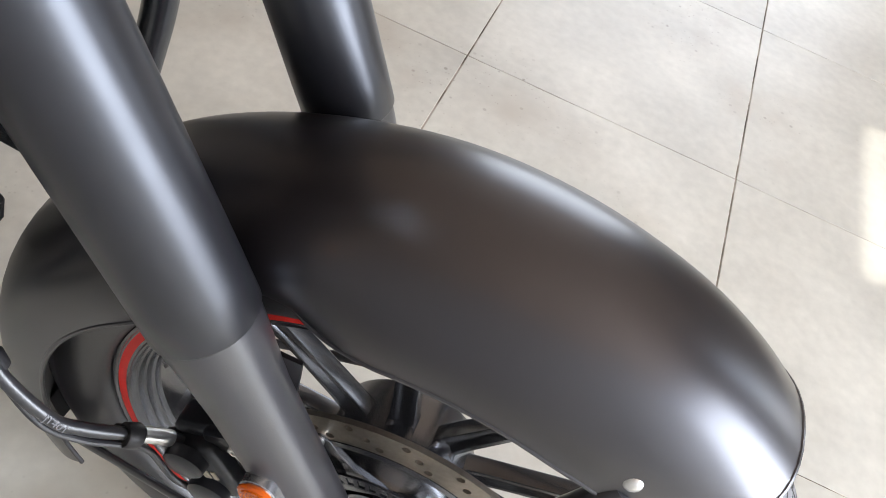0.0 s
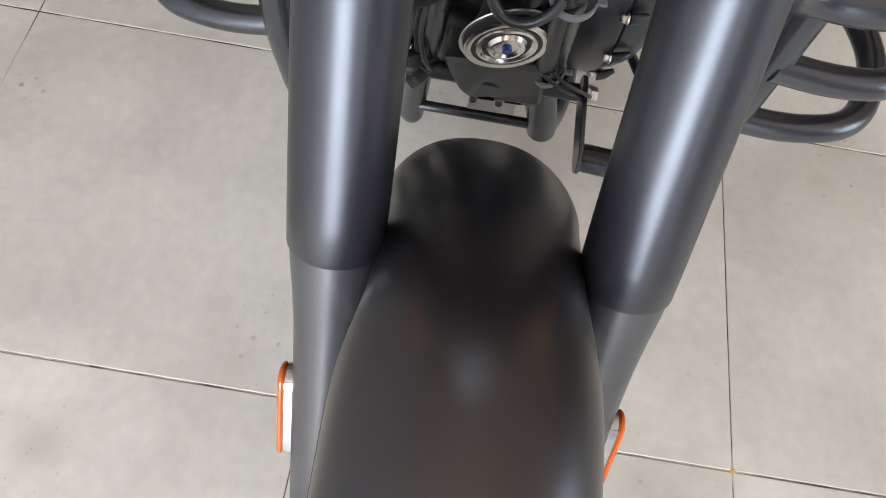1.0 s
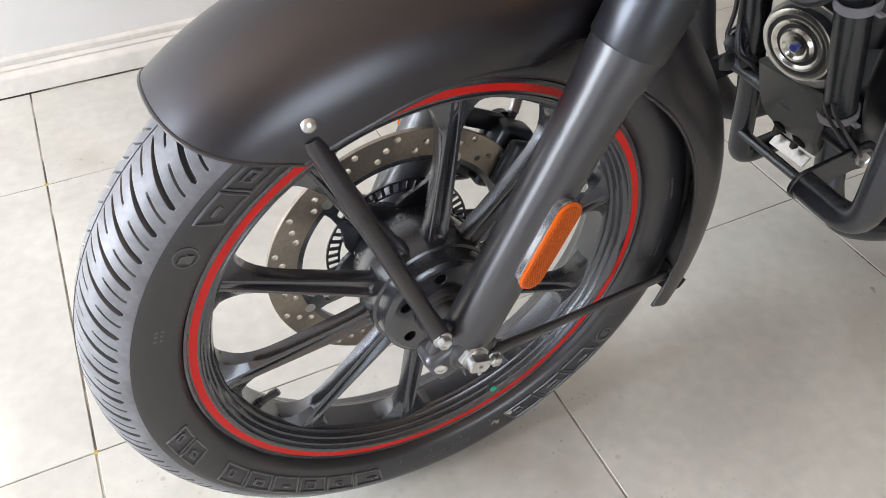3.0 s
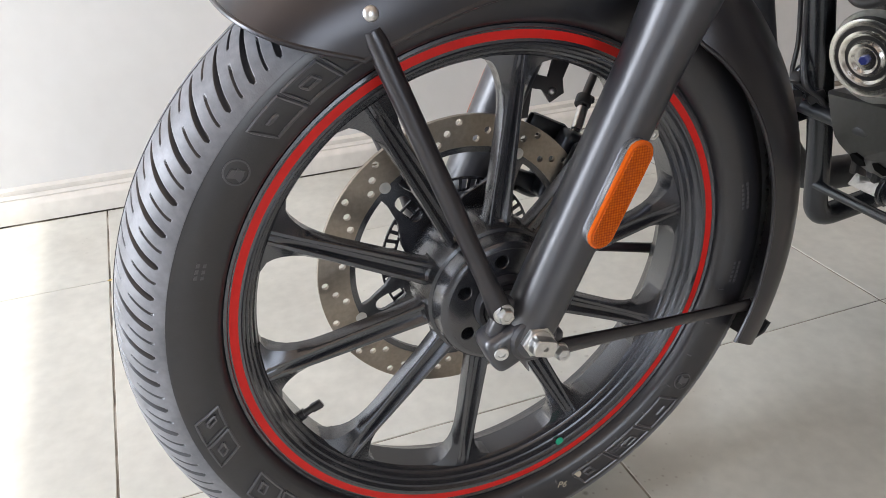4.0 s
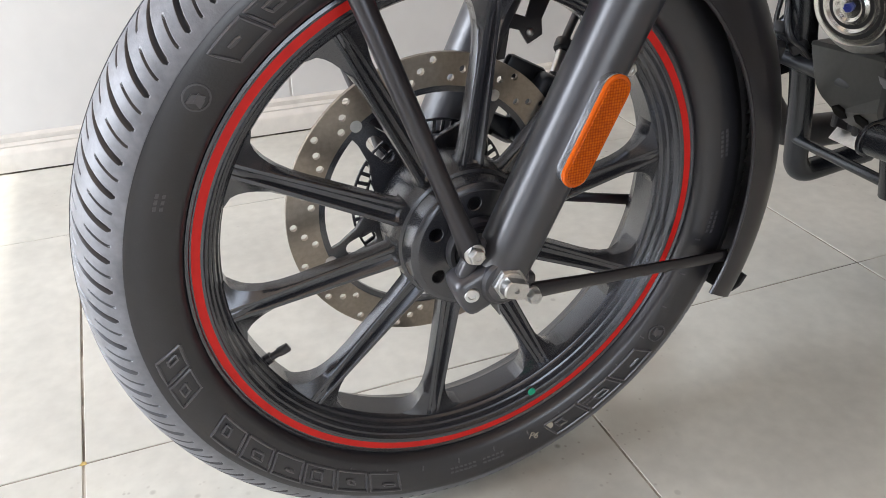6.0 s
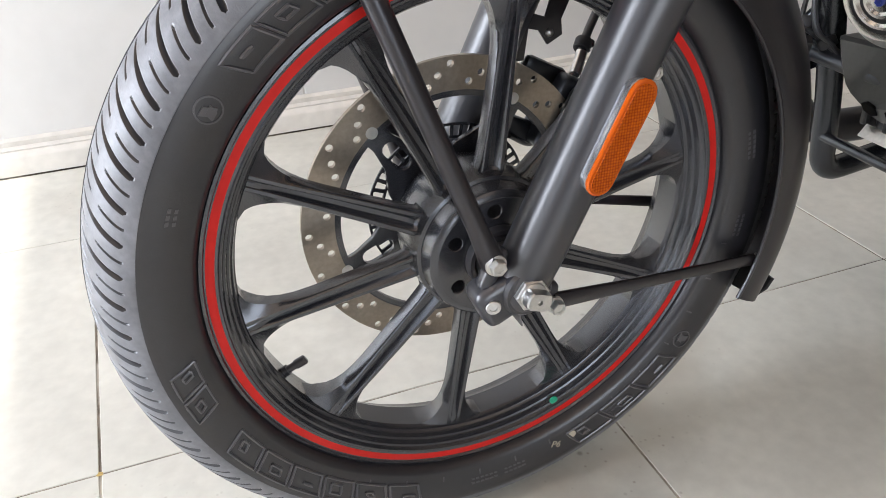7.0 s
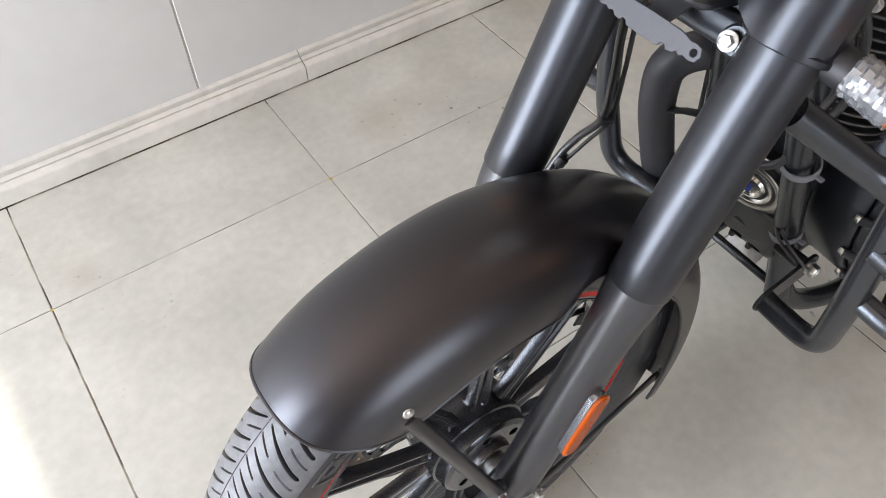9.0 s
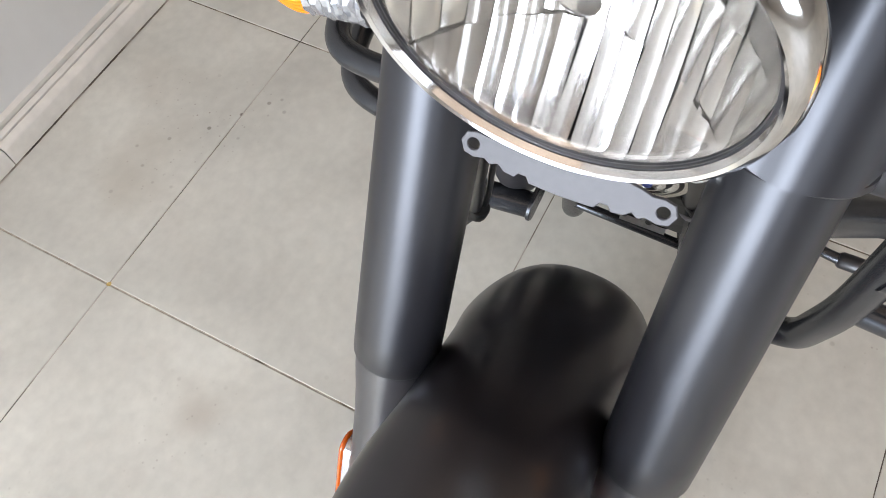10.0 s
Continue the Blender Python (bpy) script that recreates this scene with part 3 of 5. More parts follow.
# ten cast spokes, each with a channel between two ridges
def spoke_mesh():
    bm = bmesh.new()
    stations = [(0.054, 0.0150, 0.0), (0.066, 0.0132, 0.0), (0.0700, 0.0114, 0.9), (0.090, 0.0108, 1), (0.125, 0.0100, 1), (0.155, 0.0094, 1), (0.172, 0.0096, 0.95),
                (0.185, 0.0110, 0.85), (0.195, 0.0134, 0.7), (0.203, 0.0166, 0.45), (0.209, 0.0202, 0.15), (0.2135, 0.0246, 0.0), (0.2170, 0.0300, 0.0), (0.2208, 0.0390, 0.0)]
    rings = []
    for u, w, ch in stations:
        yt = -0.0245 + (u - 0.05) * 0.035
        yb = yt + 0.0165 + 0.0100 * (1 - ch)
        d, db = 0.0062 * ch, 0.0050 * ch
        rg = 0.0104 - 0.0034 * min(1.0, max(0.0, (u - 0.07) / 0.13))
        fl = yt + 0.0007 + min(0.0045, max(0.0, (w - rg) * 1.2))
        half = [(w, yb - 0.0007), (w, fl + 0.0003), (rg + 0.0002, yt + 0.0007), (rg - 0.0006, yt), (rg - 0.0034, yt), (rg - 0.0041, yt + 0.0007), (0.0020, yt + d)]
        back = [(w - 0.0007, yb), (rg - 0.0034, yb), (rg - 0.0041, yb - 0.0007), (0.0020, yb - db)]
        sec = [(-v, y) for v, y in half] + half[::-1] + back + [(-v, y) for v, y in reversed(back)]
        ring = []
        for v, y in sec:
            if u > 0.2:
                x = math.sqrt(max(0.0, (u * u) - v * v)) if u > 0.215 else u
            else:
                x = u
            ring.append(bm.verts.new((x, y, v)))
        rings.append(ring)
    n = len(rings[0])
    for p, q in zip(rings, rings[1:]):
        for k in range(n):
            bm.faces.new((p[k], p[(k + 1) % n], q[(k + 1) % n], q[k]))
    bm.faces.new(rings[0])
    bm.faces.new(rings[-1])
    return bm


spoke = part("spoke", spoke_mesh(), M_RIM, bike, "black cast alloy spoke with twin ridges", angle=40)
SPOKE0 = 10.0
spoke.matrix_local = Matrix.Translation(HUB) @ Matrix.Rotation(radians(-SPOKE0), 4, 'Y')
for k in range(1, 10):
    again(spoke, bike, Matrix.Translation(HUB) @ Matrix.Rotation(radians(-SPOKE0 - 36 * k), 4, 'Y'), "black cast alloy spoke with twin ridges")

va = radians(209.2)
valve = part("valve_stem", tube([polar(0.226, va, 0.0), polar(0.214, va, -0.002)], 0.0052, 14), M_HOSE, bike, "black rubber tyre valve")
part("valve_cap", tube([polar(0.2145, va, -0.002), polar(0.206, va, -0.003), polar(0.2055, va, -0.003), polar(0.196, va, -0.005), polar(0.1945, va, -0.005)], 0.004, 12,
                       radii=[0.0036, 0.0036, 0.0046, 0.0046, 0.0034]), M_HOSE, valve)
part("paint_dot", revolve(polar(0.2285, radians(-69.4), -0.0325), (0, -1, 0), [(0, 0.0046), (0.0014, 0.0044), (0.0017, 0)], 16), M_GREEN, rim, "small round green paint dot")
part("paint_dot", revolve(polar(0.2715, radians(-69.4), side_y(0.2715) + 0.0006), (0, -1, 0), [(0, 0.005), (0.0012, 0.0048), (0.0014, 0)], 16), M_PALE, tyre, "pale round paint dot")


def lettering(text, size, m, mat, parent, label=""):
    cu = bpy.data.curves.new("lettering", 'FONT')
    cu.body, cu.size, cu.extrude = text, size, 0.0002
    cu.align_x, cu.align_y = 'CENTER', 'CENTER'
    tmp = bpy.data.objects.new("lettering", cu)
    me = bpy.data.meshes.new_from_object(tmp)
    bpy.data.objects.remove(tmp)
    me.materials.append(mat)
    ob = new("lettering", me)
    ob.parent = parent
    ob.matrix_local = m
    return tagged(ob, label)


pa = radians(-73.7)
lettering("P6", 0.012, Matrix.Translation(polar(0.2720, pa, side_y(0.2720) - 0.0008)) @ Matrix.Rotation(radians(-73.7 - 90 + 180), 4, 'Y') @ Matrix.Rotation(radians(90), 4, 'X'),
          M_PALE, tyre, "pale printed characters")

# brake disc with drilled holes, its carrier and the slotted sensor ring
holes = []
for k in range(20):
    for r, off in ((0.1435, 0), (0.1345, 5.2), (0.1260, 10.0)):
        a = radians(18 * k + off)
        holes.append(circle(r * math.cos(a), r * math.sin(a), 0.0036, 9))
TO_WHEEL = Matrix.Translation((0, 0.050, 0.331)) @ Matrix.Rotation(radians(90), 4, 'X')
disc = part("brake_disc", plate(circle(0, 0, 0.150, 120), 0.0045, TO_WHEEL, [circle(0, 0, 0.1185, 96)] + holes), M_STEEL, bike, "drilled steel brake disc", angle=30)
arm = [(0.046, -0.036), (0.060, -0.032), (0.082, -0.017), (0.103, -0.0115), (0.117, -0.0115), (0.126, -0.006), (0.126, 0.006), (0.117, 0.0115), (0.103, 0.0115), (0.082, 0.017), (0.060, 0.032), (0.046, 0.036)]
slot = [(x + 0.084, y) for x, y in stadium(0.034, 0.0075, 6)]
for k in range(5):
    m = Matrix.Translation((0, 0.0515, 0.331)) @ Matrix.Rotation(radians(90), 4, 'X') @ Matrix.Rotation(radians(72 * k + 58), 4, 'Z')
    part("disc_carrier_arm", plate(arm, 0.0055, m, [slot], bevel=0.0006), M_RIM, disc)
    part("disc_rivet", revolve(m @ Vector((0.119, 0, -0.0012)), (0, 1, 0), [(-0.0075, 0.0), (-0.0075, 0.0058), (0.0022, 0.0062), (0.0022, 0.0)], 16), M_ZINC, disc)
part("disc_ring", revolve(HUB, (0, 1, 0), [(0.0462, 0.1195), (0.0508, 0.1195), (0.0508, 0.1125), (0.0462, 0.1125)], 72, loop=True), M_RIM, disc)
bm = bmesh.new()
revolve(HUB, (0, 1, 0), [(0.056, 0.083), (0.058, 0.083), (0.058, 0.0805), (0.056, 0.0805)], 72, loop=True, bm=bm)
revolve(HUB, (0, 1, 0), [(0.056, 0.070), (0.058, 0.070), (0.058, 0.0675), (0.056, 0.0675)], 72, loop=True, bm=bm)
for k in range(50):
    a = k * math.tau / 50
    block((0.0125, 0.0018, 0.0036), Matrix.Translation(polar(0.0753, a, 0.057)) @ Matrix.Rotation(-a, 4, 'Y'), 0, bm=bm)
part("sensor_ring", bm, M_RIM, disc, "slotted black sensor ring")

# front forks
RAKE = Vector((0.4274, 0, 0.9041)).normalized()


def on_fork(d, side):
    return HUB + RAKE * d + Vector((0, 0.096 * side, 0))


FWD = Vector((-RAKE.z, 0, RAKE.x))
for side in (-1, 1):
    out = Vector((0, side, 0))
    leg = part("fork_leg", revolve(on_fork(0, side), RAKE, [(-0.020, 0.0), (-0.020, 0.019), (-0.012, 0.0240), (0.03, 0.0252), (0.20, 0.0256), (0.245, 0.0262), (0.275, 0.0278), (0.300, 0.0298), (0.330, 0.0310), (0.34, 0.031)], 40),
               M_LEG, bike, "grey-black cast lower fork leg")
    lug = bmesh.new()
    base = on_fork(-0.002, side)
    revolve(base + out * -0.020, out, [(0, 0.020), (0.002, 0.0225), (0.036, 0.0225), (0.039, 0.020), (0.039, 0)], 32, bm=lug)
    m = Matrix.Translation(base + Vector((-0.018, 0, -0.006))) @ Matrix.Rotation(radians(-24), 4, 'Y')
    block((0.046, 0.032, 0.040), m, 0.009, 3, bm=lug)
    m = Matrix.Translation(base + Vector((-0.026, side * 0.002, 0.022))) @ Matrix.Rotation(radians(24), 4, 'Y')
    block((0.014, 0.014, 0.040), m, 0.005, 3, bm=lug)
    m = Matrix.Translation(base + Vector((0.020, side * 0.004, -0.012))) @ Matrix.Rotation(radians(10), 4, 'Y')
    block((0.026, 0.018, 0.022), m, 0.006, 3, bm=lug)
    part("axle_clamp", lug, M_LEG, leg)
    part("clamp_slit", block((0.0012, 0.034, 0.018), Matrix.Translation(base + Vector((-0.006, 0, -0.024))) @ Matrix.Rotation(radians(-12), 4, 'Y'), 0), M_GAP, leg)
    ax = bmesh.new()
    o = HUB + out * 0.110
    if side < 0:
        revolve(o, out, [(0, 0.0178), (0.0028, 0.0178), (0.0034, 0.0168)], 32, bm=ax)
        revolve(o, out, [(0.0030, 0.0155), (0.0098, 0.0155), (0.0110, 0.0142), (0.0110, 0.010)], 6, bm=ax, up=(0.5, 0, 0.86))
        end = revolve(o, out, [(0.0105, 0.0116), (0.0112, 0.0110), (0.0119, 0.0116), (0.0126, 0.0110), (0.0133, 0.0116), (0.0215, 0.0116), (0.0228, 0.0104), (0.0228, 0.0024), (0.0198, 0.0020), (0.0198, 0)], 40)
        tilt = Vector((0.35, 0, 0.94))
        for v in end.verts:
            q = (v.co - o).dot(tilt)
            if (v.co - o).dot(out) > 0.0130 and abs(q) > 0.0075:
                v.co -= tilt * (q - math.copysign(0.0075, q))
        join(ax, end)
    else:
        revolve(o, out, [(0, 0.014), (0.008, 0.014), (0.009, 0.012), (0.009, 0.006), (0.004, 0.006), (0.004, 0)], 6, bm=ax)
    part("axle_nut", ax, M_ZINC, leg, "bright steel axle nut and bolt end")
    part("clamp_screw", revolve(base + Vector((-0.031, side * 0.0156, -0.006)), (-0.25, side, 0.0), [(-0.004, 0.0064), (0.0022, 0.0064), (0.0028, 0.0058), (0.0028, 0.0034), (0.0012, 0.0030), (0.0012, 0)], 20), M_ZINC, leg, "bright clamp screw with a socket")
    part("fork_cover", revolve(on_fork(0, side), RAKE, [(0.3155, 0.0303), (0.3150, 0.0313), (0.3165, 0.0322), (0.345, 0.0325), (0.520, 0.0328), (0.600, 0.0330)], 48), M_FORK, bike,
                 "satin charcoal tubular fork cover")
    part("fork_shroud", revolve(on_fork(0, side), RAKE, [(0.5625, 0.0335), (0.5610, 0.0380), (0.5625, 0.0392), (0.5670, 0.0392), (0.5690, 0.0376), (0.60, 0.0372), (0.80, 0.0372), (0.805, 0.034), (0.805, 0)], 48), M_FORK, bike,
                  "charcoal headlamp ear shroud on the fork")
    # reflector on the outer face
    c = on_fork(0.143, side) + out * 0.0245 + out * 0.0018 - FWD * 0.0020
    m = Matrix(((RAKE.x, FWD.x, out.x, c.x), (RAKE.y, FWD.y, out.y, c.y), (RAKE.z, FWD.z, out.z, c.z), (0, 0, 0, 1)))
    part("reflector_holder", plate(stadium(0.0945, 0.0123), 0.0085, m @ Matrix.Translation((0, 0, -0.0035)), bevel=0.0010), M_HOLDER, leg, "silver-grey plastic reflector holder")
    ref = plate(stadium(0.0950, 0.0126), 0.0042, m @ Matrix.Translation((0, 0, 0.0048)), bevel=0.0014)
    amber = part("reflector", ref, M_EDGE, leg, "long amber plastic reflector")
    part("reflector_face", plate(stadium(0.0885, 0.0094), 0.0012, m @ Matrix.Translation((0, 0, 0.0086)), bevel=0.0004), M_AMBER, amber, "finely ribbed amber face")
    part("reflector_screw", hexbolt(on_fork(0.195, side) + out * 0.006 - FWD * 0.020, out, 0.0055, 0.012, 0.0075), M_ZINC, leg)

# front mudguard: a curved shell with a rolled edge
GUARD_DEG = (-25, -15, 10, 28, 50, 66, 75, 85, 95, 105, 116, 130)
GUARD_LOW = (0.287, 0.289, 0.289, 0.287, 0.283, 0.280, 0.2835, 0.2855, 0.2825, 0.2785, 0.2780, 0.2800)


def guard_point(t, s, inset=0.0):
    """t: 0 at the front edge to 1 at the rear; s: -1 to 1 across."""
    front = 126.5 - 10.0 * abs(s) ** 3.2
    rear = -23.5 + 1.5 * abs(s) ** 2
    deg = front + (rear - front) * t
    a = radians(deg)
    pinch = math.exp(-(abs(deg - 64.0) / 12.0) ** 3)
    half = 0.0820 - 0.0050 * min(1.0, max(0.0, (60.0 - deg) / 50.0)) - 0.003 * max(0.0, (0.10 - t) / 0.10) ** 2
    top = 0.3575 - 0.002 * max(0.0, (0.10 - t) / 0.10) ** 2
    low = float(np.interp(deg, GUARD_DEG, GUARD_LOW)) + 0.030 * math.exp(-((deg - 63.5) / 7.5) ** 4) * abs(s) ** 10
    b = abs(s) * math.pi / 2
    y = math.copysign(half * math.sin(b) ** 0.9 - 0.0205 * pinch * abs(s) ** 3.5, s) if b > 0 else 0.0
    r = low + (top - low) * math.cos(b) ** 0.9
    return polar(r - inset, a, y * (1 - inset / 0.08))


def guard_mesh():
    bm = bmesh.new()
    nt, ns = 72, 36
    grids = []
    for inset in (0.0, 0.0022):
        grids.append([[bm.verts.new(guard_point(i / nt, math.sin((-1 + 2 * j / ns) * math.pi / 2), inset)) for j in range(ns + 1)] for i in range(nt + 1)])
    for g in grids:
        for i in range(nt):
            for j in range(ns):
                bm.faces.new((g[i][j], g[i + 1][j], g[i + 1][j + 1], g[i][j + 1]))
    a, b = grids
    for i in range(nt):
        for j in (0, ns):
            bm.faces.new((a[i][j], a[i + 1][j], b[i + 1][j], b[i][j]))
    for j in range(ns):
        for i in (0, nt):
            bm.faces.new((a[i][j], a[i][j + 1], b[i][j + 1], b[i][j]))
    return bm


guard = part("mudguard", guard_mesh(), M_SATIN, bike, "broad satin black front mudguard over the wheel", angle=50)
edge = [guard_point(0, math.sin((-1 + 2 * j / 40) * math.pi / 2), 0.001) for j in range(41)]
edge = [guard_point(i / 60, -1, 0.001) for i in range(60, 0, -1)] + edge + [guard_point(i / 60, 1, 0.001) for i in range(1, 61)]
part("rolled_edge", tube(edge, 0.0022, 8), M_SATIN, guard)
for s in (-1, 1):
    out = Vector((0, s, 0))
    part("mudguard_bolt", roundbolt(Vector((-0.1165, s * 0.0760, 0.610)), (-0.15, s, 0.25), 0.0062, 0.005), M_ZINC, guard, "bright round-headed bolt")
    part("mudguard_bolt", roundbolt(Vector((0.2870, s * 0.0660, 0.263)), (0.2, s, 0.0), 0.0050, 0.004), M_ZINC, guard, "bright round-headed bolt")
    # front strut, tube flattened at its foot
    p0, p1 = Vector((-0.114, s * 0.076, 0.592)), Vector((-0.028, s * 0.100, 0.360))
    d = p1 - p0
    strut = part("mudguard_strut", tube([p0 - d * 0.03, p0, p0 + d * 0.5, p0 + d * 0.86, p0 + d * 0.93, p0 + d * 1.0, p0 + d * 1.045], 0.0085, 16, flat=1.0,
                                        radii=[0.0075, 0.0088, 0.0086, 0.0084, 0.0095, 0.0110, 0.0080]), M_SATIN, bike, "black tubular mudguard strut")
    part("strut_bolt", hexbolt(p1 + out * 0.007, out, 0.0072, 0.009, 0.0092), M_ZINC, strut)
    p0, p1 = Vector((0.025, s * 0.108, 0.310)), Vector((0.281, s * 0.0690, 0.263))
    path = [p0, p0 + (p1 - p0) * 0.12, p0 + (p1 - p0) * 0.35, p0 + (p1 - p0) * 0.75, p1]
    stay = part("rear_stay", tube(path, 0.0062, 12, flat=0.55, side=(0, 0, 1), radii=[0.0085, 0.0078, 0.0066, 0.0062, 0.0072]), M_SATIN, bike, "thin black mudguard stay")
    part("stay_bolt", hexbolt(p0 + out * 0.004, out, 0.0066, 0.010, 0.0078), M_ZINC, stay)
# inner bracket between fork and mudguard
m = Matrix.Translation((0, 0.0805, 0)) @ Matrix.Rotation(radians(90), 4, 'X')
part("mudguard_bracket", plate([(0.080, 0.580), (0.079, 0.520), (0.078, 0.488), (0.081, 0.455), (0.090, 0.455), (0.094, 0.485), (0.105, 0.482), (0.115, 0.467), (0.131, 0.475), (0.129, 0.490), (0.152, 0.540), (0.156, 0.580)], 0.003, m,
                               [[(0.098, 0.499), (0.112, 0.494), (0.124, 0.535), (0.108, 0.540)]]), M_SATIN, guard)
part("bracket_bolt", roundbolt(Vector((0.1165, 0.0775, 0.4785)), (0, -1, 0), 0.0042, 0.003), M_ZINC, guard)
# flap at the rear edge
flap = [(-0.056, 0.026), (0.056, 0.026), (0.055, 0.012), (0.049, 0.001), (0.036, -0.005), (0.015, -0.007), (-0.015, -0.007), (-0.036, -0.005), (-0.049, 0.001), (-0.055, 0.012)]
part("mud_flap", plate(flap, 0.004, Matrix(((0, 0.415, -0.910, 0.3240), (1, 0, 0, 0), (0, 0.910, 0.415, 0.1930), (0, 0, 0, 1))), bevel=0.001), M_PLASTIC, guard)

# brake caliper behind the fork leg
cm = Matrix.Translation((0.130, 0.070, 0.396)) @ Matrix.Rotation(radians(28), 4, 'Y')
caliper = part("brake_caliper", block((0.044, 0.030, 0.078), cm, 0.008, 3), M_ENGINE, bike, "black twin-piston brake caliper")
part("outer_half", block((0.052, 0.018, 0.066), cm @ Matrix.Translation((0.004, 0.018, 0)), 0.007, 3), M_ENGINE, caliper)
part("inner_half", block((0.036, 0.016, 0.056), cm @ Matrix.Translation((-0.004, -0.030, 0.006)), 0.007, 3), M_ENGINE, caliper)
part("bridge", block((0.016, 0.062, 0.046), cm @ Matrix.Translation((0.018, -0.008, 0)), 0.005, 3), M_ENGINE, caliper)
for dz in (-0.030, 0.030):
    part("pad_pin", tube([cm @ Vector((0.002, -0.040, dz * 0.55)), cm @ Vector((0.002, -0.034, dz * 0.55))], 0.006, 14), M_HOSE, caliper)
    part("mounting_lug", block((0.050, 0.012, 0.022), cm @ Matrix.Translation((-0.034, 0.012, dz)), 0.005, 2), M_ENGINE, caliper)
for dz in (-0.021, 0.021):
    part("piston_cap", revolve(cm @ Vector((0.004, 0.026, dz)), (0, 1, 0), [(0, 0.017), (0.009, 0.016), (0.011, 0.013), (0.011, 0)], 24), M_ENGINE, caliper)
for k, w in enumerate((0.004, 0.006, 0.004)):
    part("cast_bar", block((w, 0.001, 0.010), cm @ Matrix.Translation((-0.010 + 0.008 * k, 0.0275, 0.0)), 0.0002, 1), M_PALE, caliper, "plain pale cast mark")
for dz in (-0.030, 0.030):
    part("caliper_bolt", hexbolt(cm @ Vector((-0.048, 0.017, dz)), (0, 1, 0), 0.007, 0.008, 0.009), M_ZINC, caliper)
part("banjo_bolt", hexbolt(cm @ Vector((0.006, 0.026, 0.026)), (0, 1, 0), 0.007, 0.010, 0.0085), M_ZINC, caliper)
part("sensor_block", block((0.012, 0.010, 0.050), Matrix.Translation((0.06, 0.064, 0.40)) @ Matrix.Rotation(radians(24), 4, 'Y'), 0.003), M_PLASTIC, caliper)

# hose and sensor wire, tied together
hose = part("brake_hose", tube(spline([(0.235, 0.040, 0.835), (0.243, 0.070, 0.770), (0.258, 0.084, 0.690), (0.266, 0.096, 0.617), (0.262, 0.124, 0.570), (0.246, 0.139, 0.532), (0.216, 0.139, 0.490),
                                       (0.200, 0.130, 0.471), (0.183, 0.117, 0.455), (0.171, 0.105, 0.440), (0.161, 0.096, 0.428), (0.152, 0.090, 0.418)], 10), 0.0048, 12), M_HOSE, bike, "black rubber brake hose with clips")
part("hose_ferrule", tube([(0.1735, 0.1075, 0.4432), (0.166, 0.1005, 0.4340), (0.159, 0.0947, 0.4255)], 0.0062, 12), M_ZINC, hose)
part("sensor_wire", tube(spline([(0.241, 0.048, 0.835), (0.249, 0.062, 0.770), (0.266, 0.078, 0.690), (0.273, 0.090, 0.617), (0.270, 0.116, 0.565), (0.254, 0.134, 0.525), (0.222, 0.143, 0.487),
                                 (0.200, 0.135, 0.464), (0.178, 0.120, 0.446), (0.167, 0.109, 0.424), (0.146, 0.104, 0.375), (0.110, 0.090, 0.360), (0.07, 0.066, 0.385)], 10), 0.0026, 10), M_HOSE, hose)
for p, d in (((0.269, 0.093, 0.617), (0.0, 0.3, -1)), ((0.250, 0.1365, 0.529), (-0.5, 0.2, -0.8)), ((0.1775, 0.1130, 0.4490), (-0.6, -0.55, -0.6))):
    q, d = Vector(p), Vector(d).normalized()
    bm = revolve(q - d * 0.006, d, [(0, 0.0085), (0.001, 0.0092), (0.011, 0.0092), (0.012, 0.0085)], 16)
    block((0.008, 0.007, 0.008), Matrix.Translation(q + Vector((0.009, 0, 0))), 0.0015, 1, bm=bm)
    part("hose_clip", bm, M_PLASTIC, hose)
e1 = Vector((-0.046, -0.004, -0.030)).normalized()
e3 = Vector((-0.35, 0.62, 0.70))
e3 = (e3 - e1 * e3.dot(e1)).normalized()
e2 = e3.cross(e1)
o = Vector((0.217, 0.1390, 0.4915)) + e3 * 0.0050
lettering("SAE J1401", 0.0072, Matrix(((e1.x, e2.x, e3.x, o.x), (e1.y, e2.y, e3.y, o.y), (e1.z, e2.z, e3.z, o.z), (0, 0, 0, 1))), M_BAND, hose, "pale printed lettering on the hose")

# headlamp with chrome ring, clear lens and facetted bowl
HL, HA = Vector((0.166, 0.004, 0.953)), Vector((-0.992, 0, -0.12)).normalized()
shell = part("headlamp", revolve(HL, HA, [(-0.105, 0.0), (-0.102, 0.030), (-0.086, 0.054), (-0.060, 0.070), (-0.030, 0.078), (-0.012, 0.0810), (-0.006, 0.0810), (-0.006, 0.0785), (-0.014, 0.0780), (-0.032, 0.0755), (-0.062, 0.067), (-0.088, 0.050), (-0.102, 0.026), (-0.1035, 0.0)], 72), M_FORK, bike,
             "round chrome-ringed headlamp with clear lens")
part("ring", revolve(HL, HA, [(-0.012, 0.0815), (-0.010, 0.0855), (-0.004, 0.0880), (0.004, 0.0873), (0.010, 0.0840), (0.0125, 0.0805), (0.0115, 0.0790), (0.008, 0.0778), (0.006, 0.0798), (-0.010, 0.0798)], 96, loop=True), M_CHROME, shell, "bright chrome headlamp ring")
part("seal", revolve(HL, HA, [(0.004, 0.0798), (0.0075, 0.0795), (0.0075, 0.0768), (0.002, 0.0765)], 72, loop=True), M_HOSE, shell)
bowl = bmesh.new()
BX = Vector((0, 1, 0))
BZ = HA.cross(BX).normalized()
if BZ.z < 0:
    BZ = -BZ
RB = 0.0765


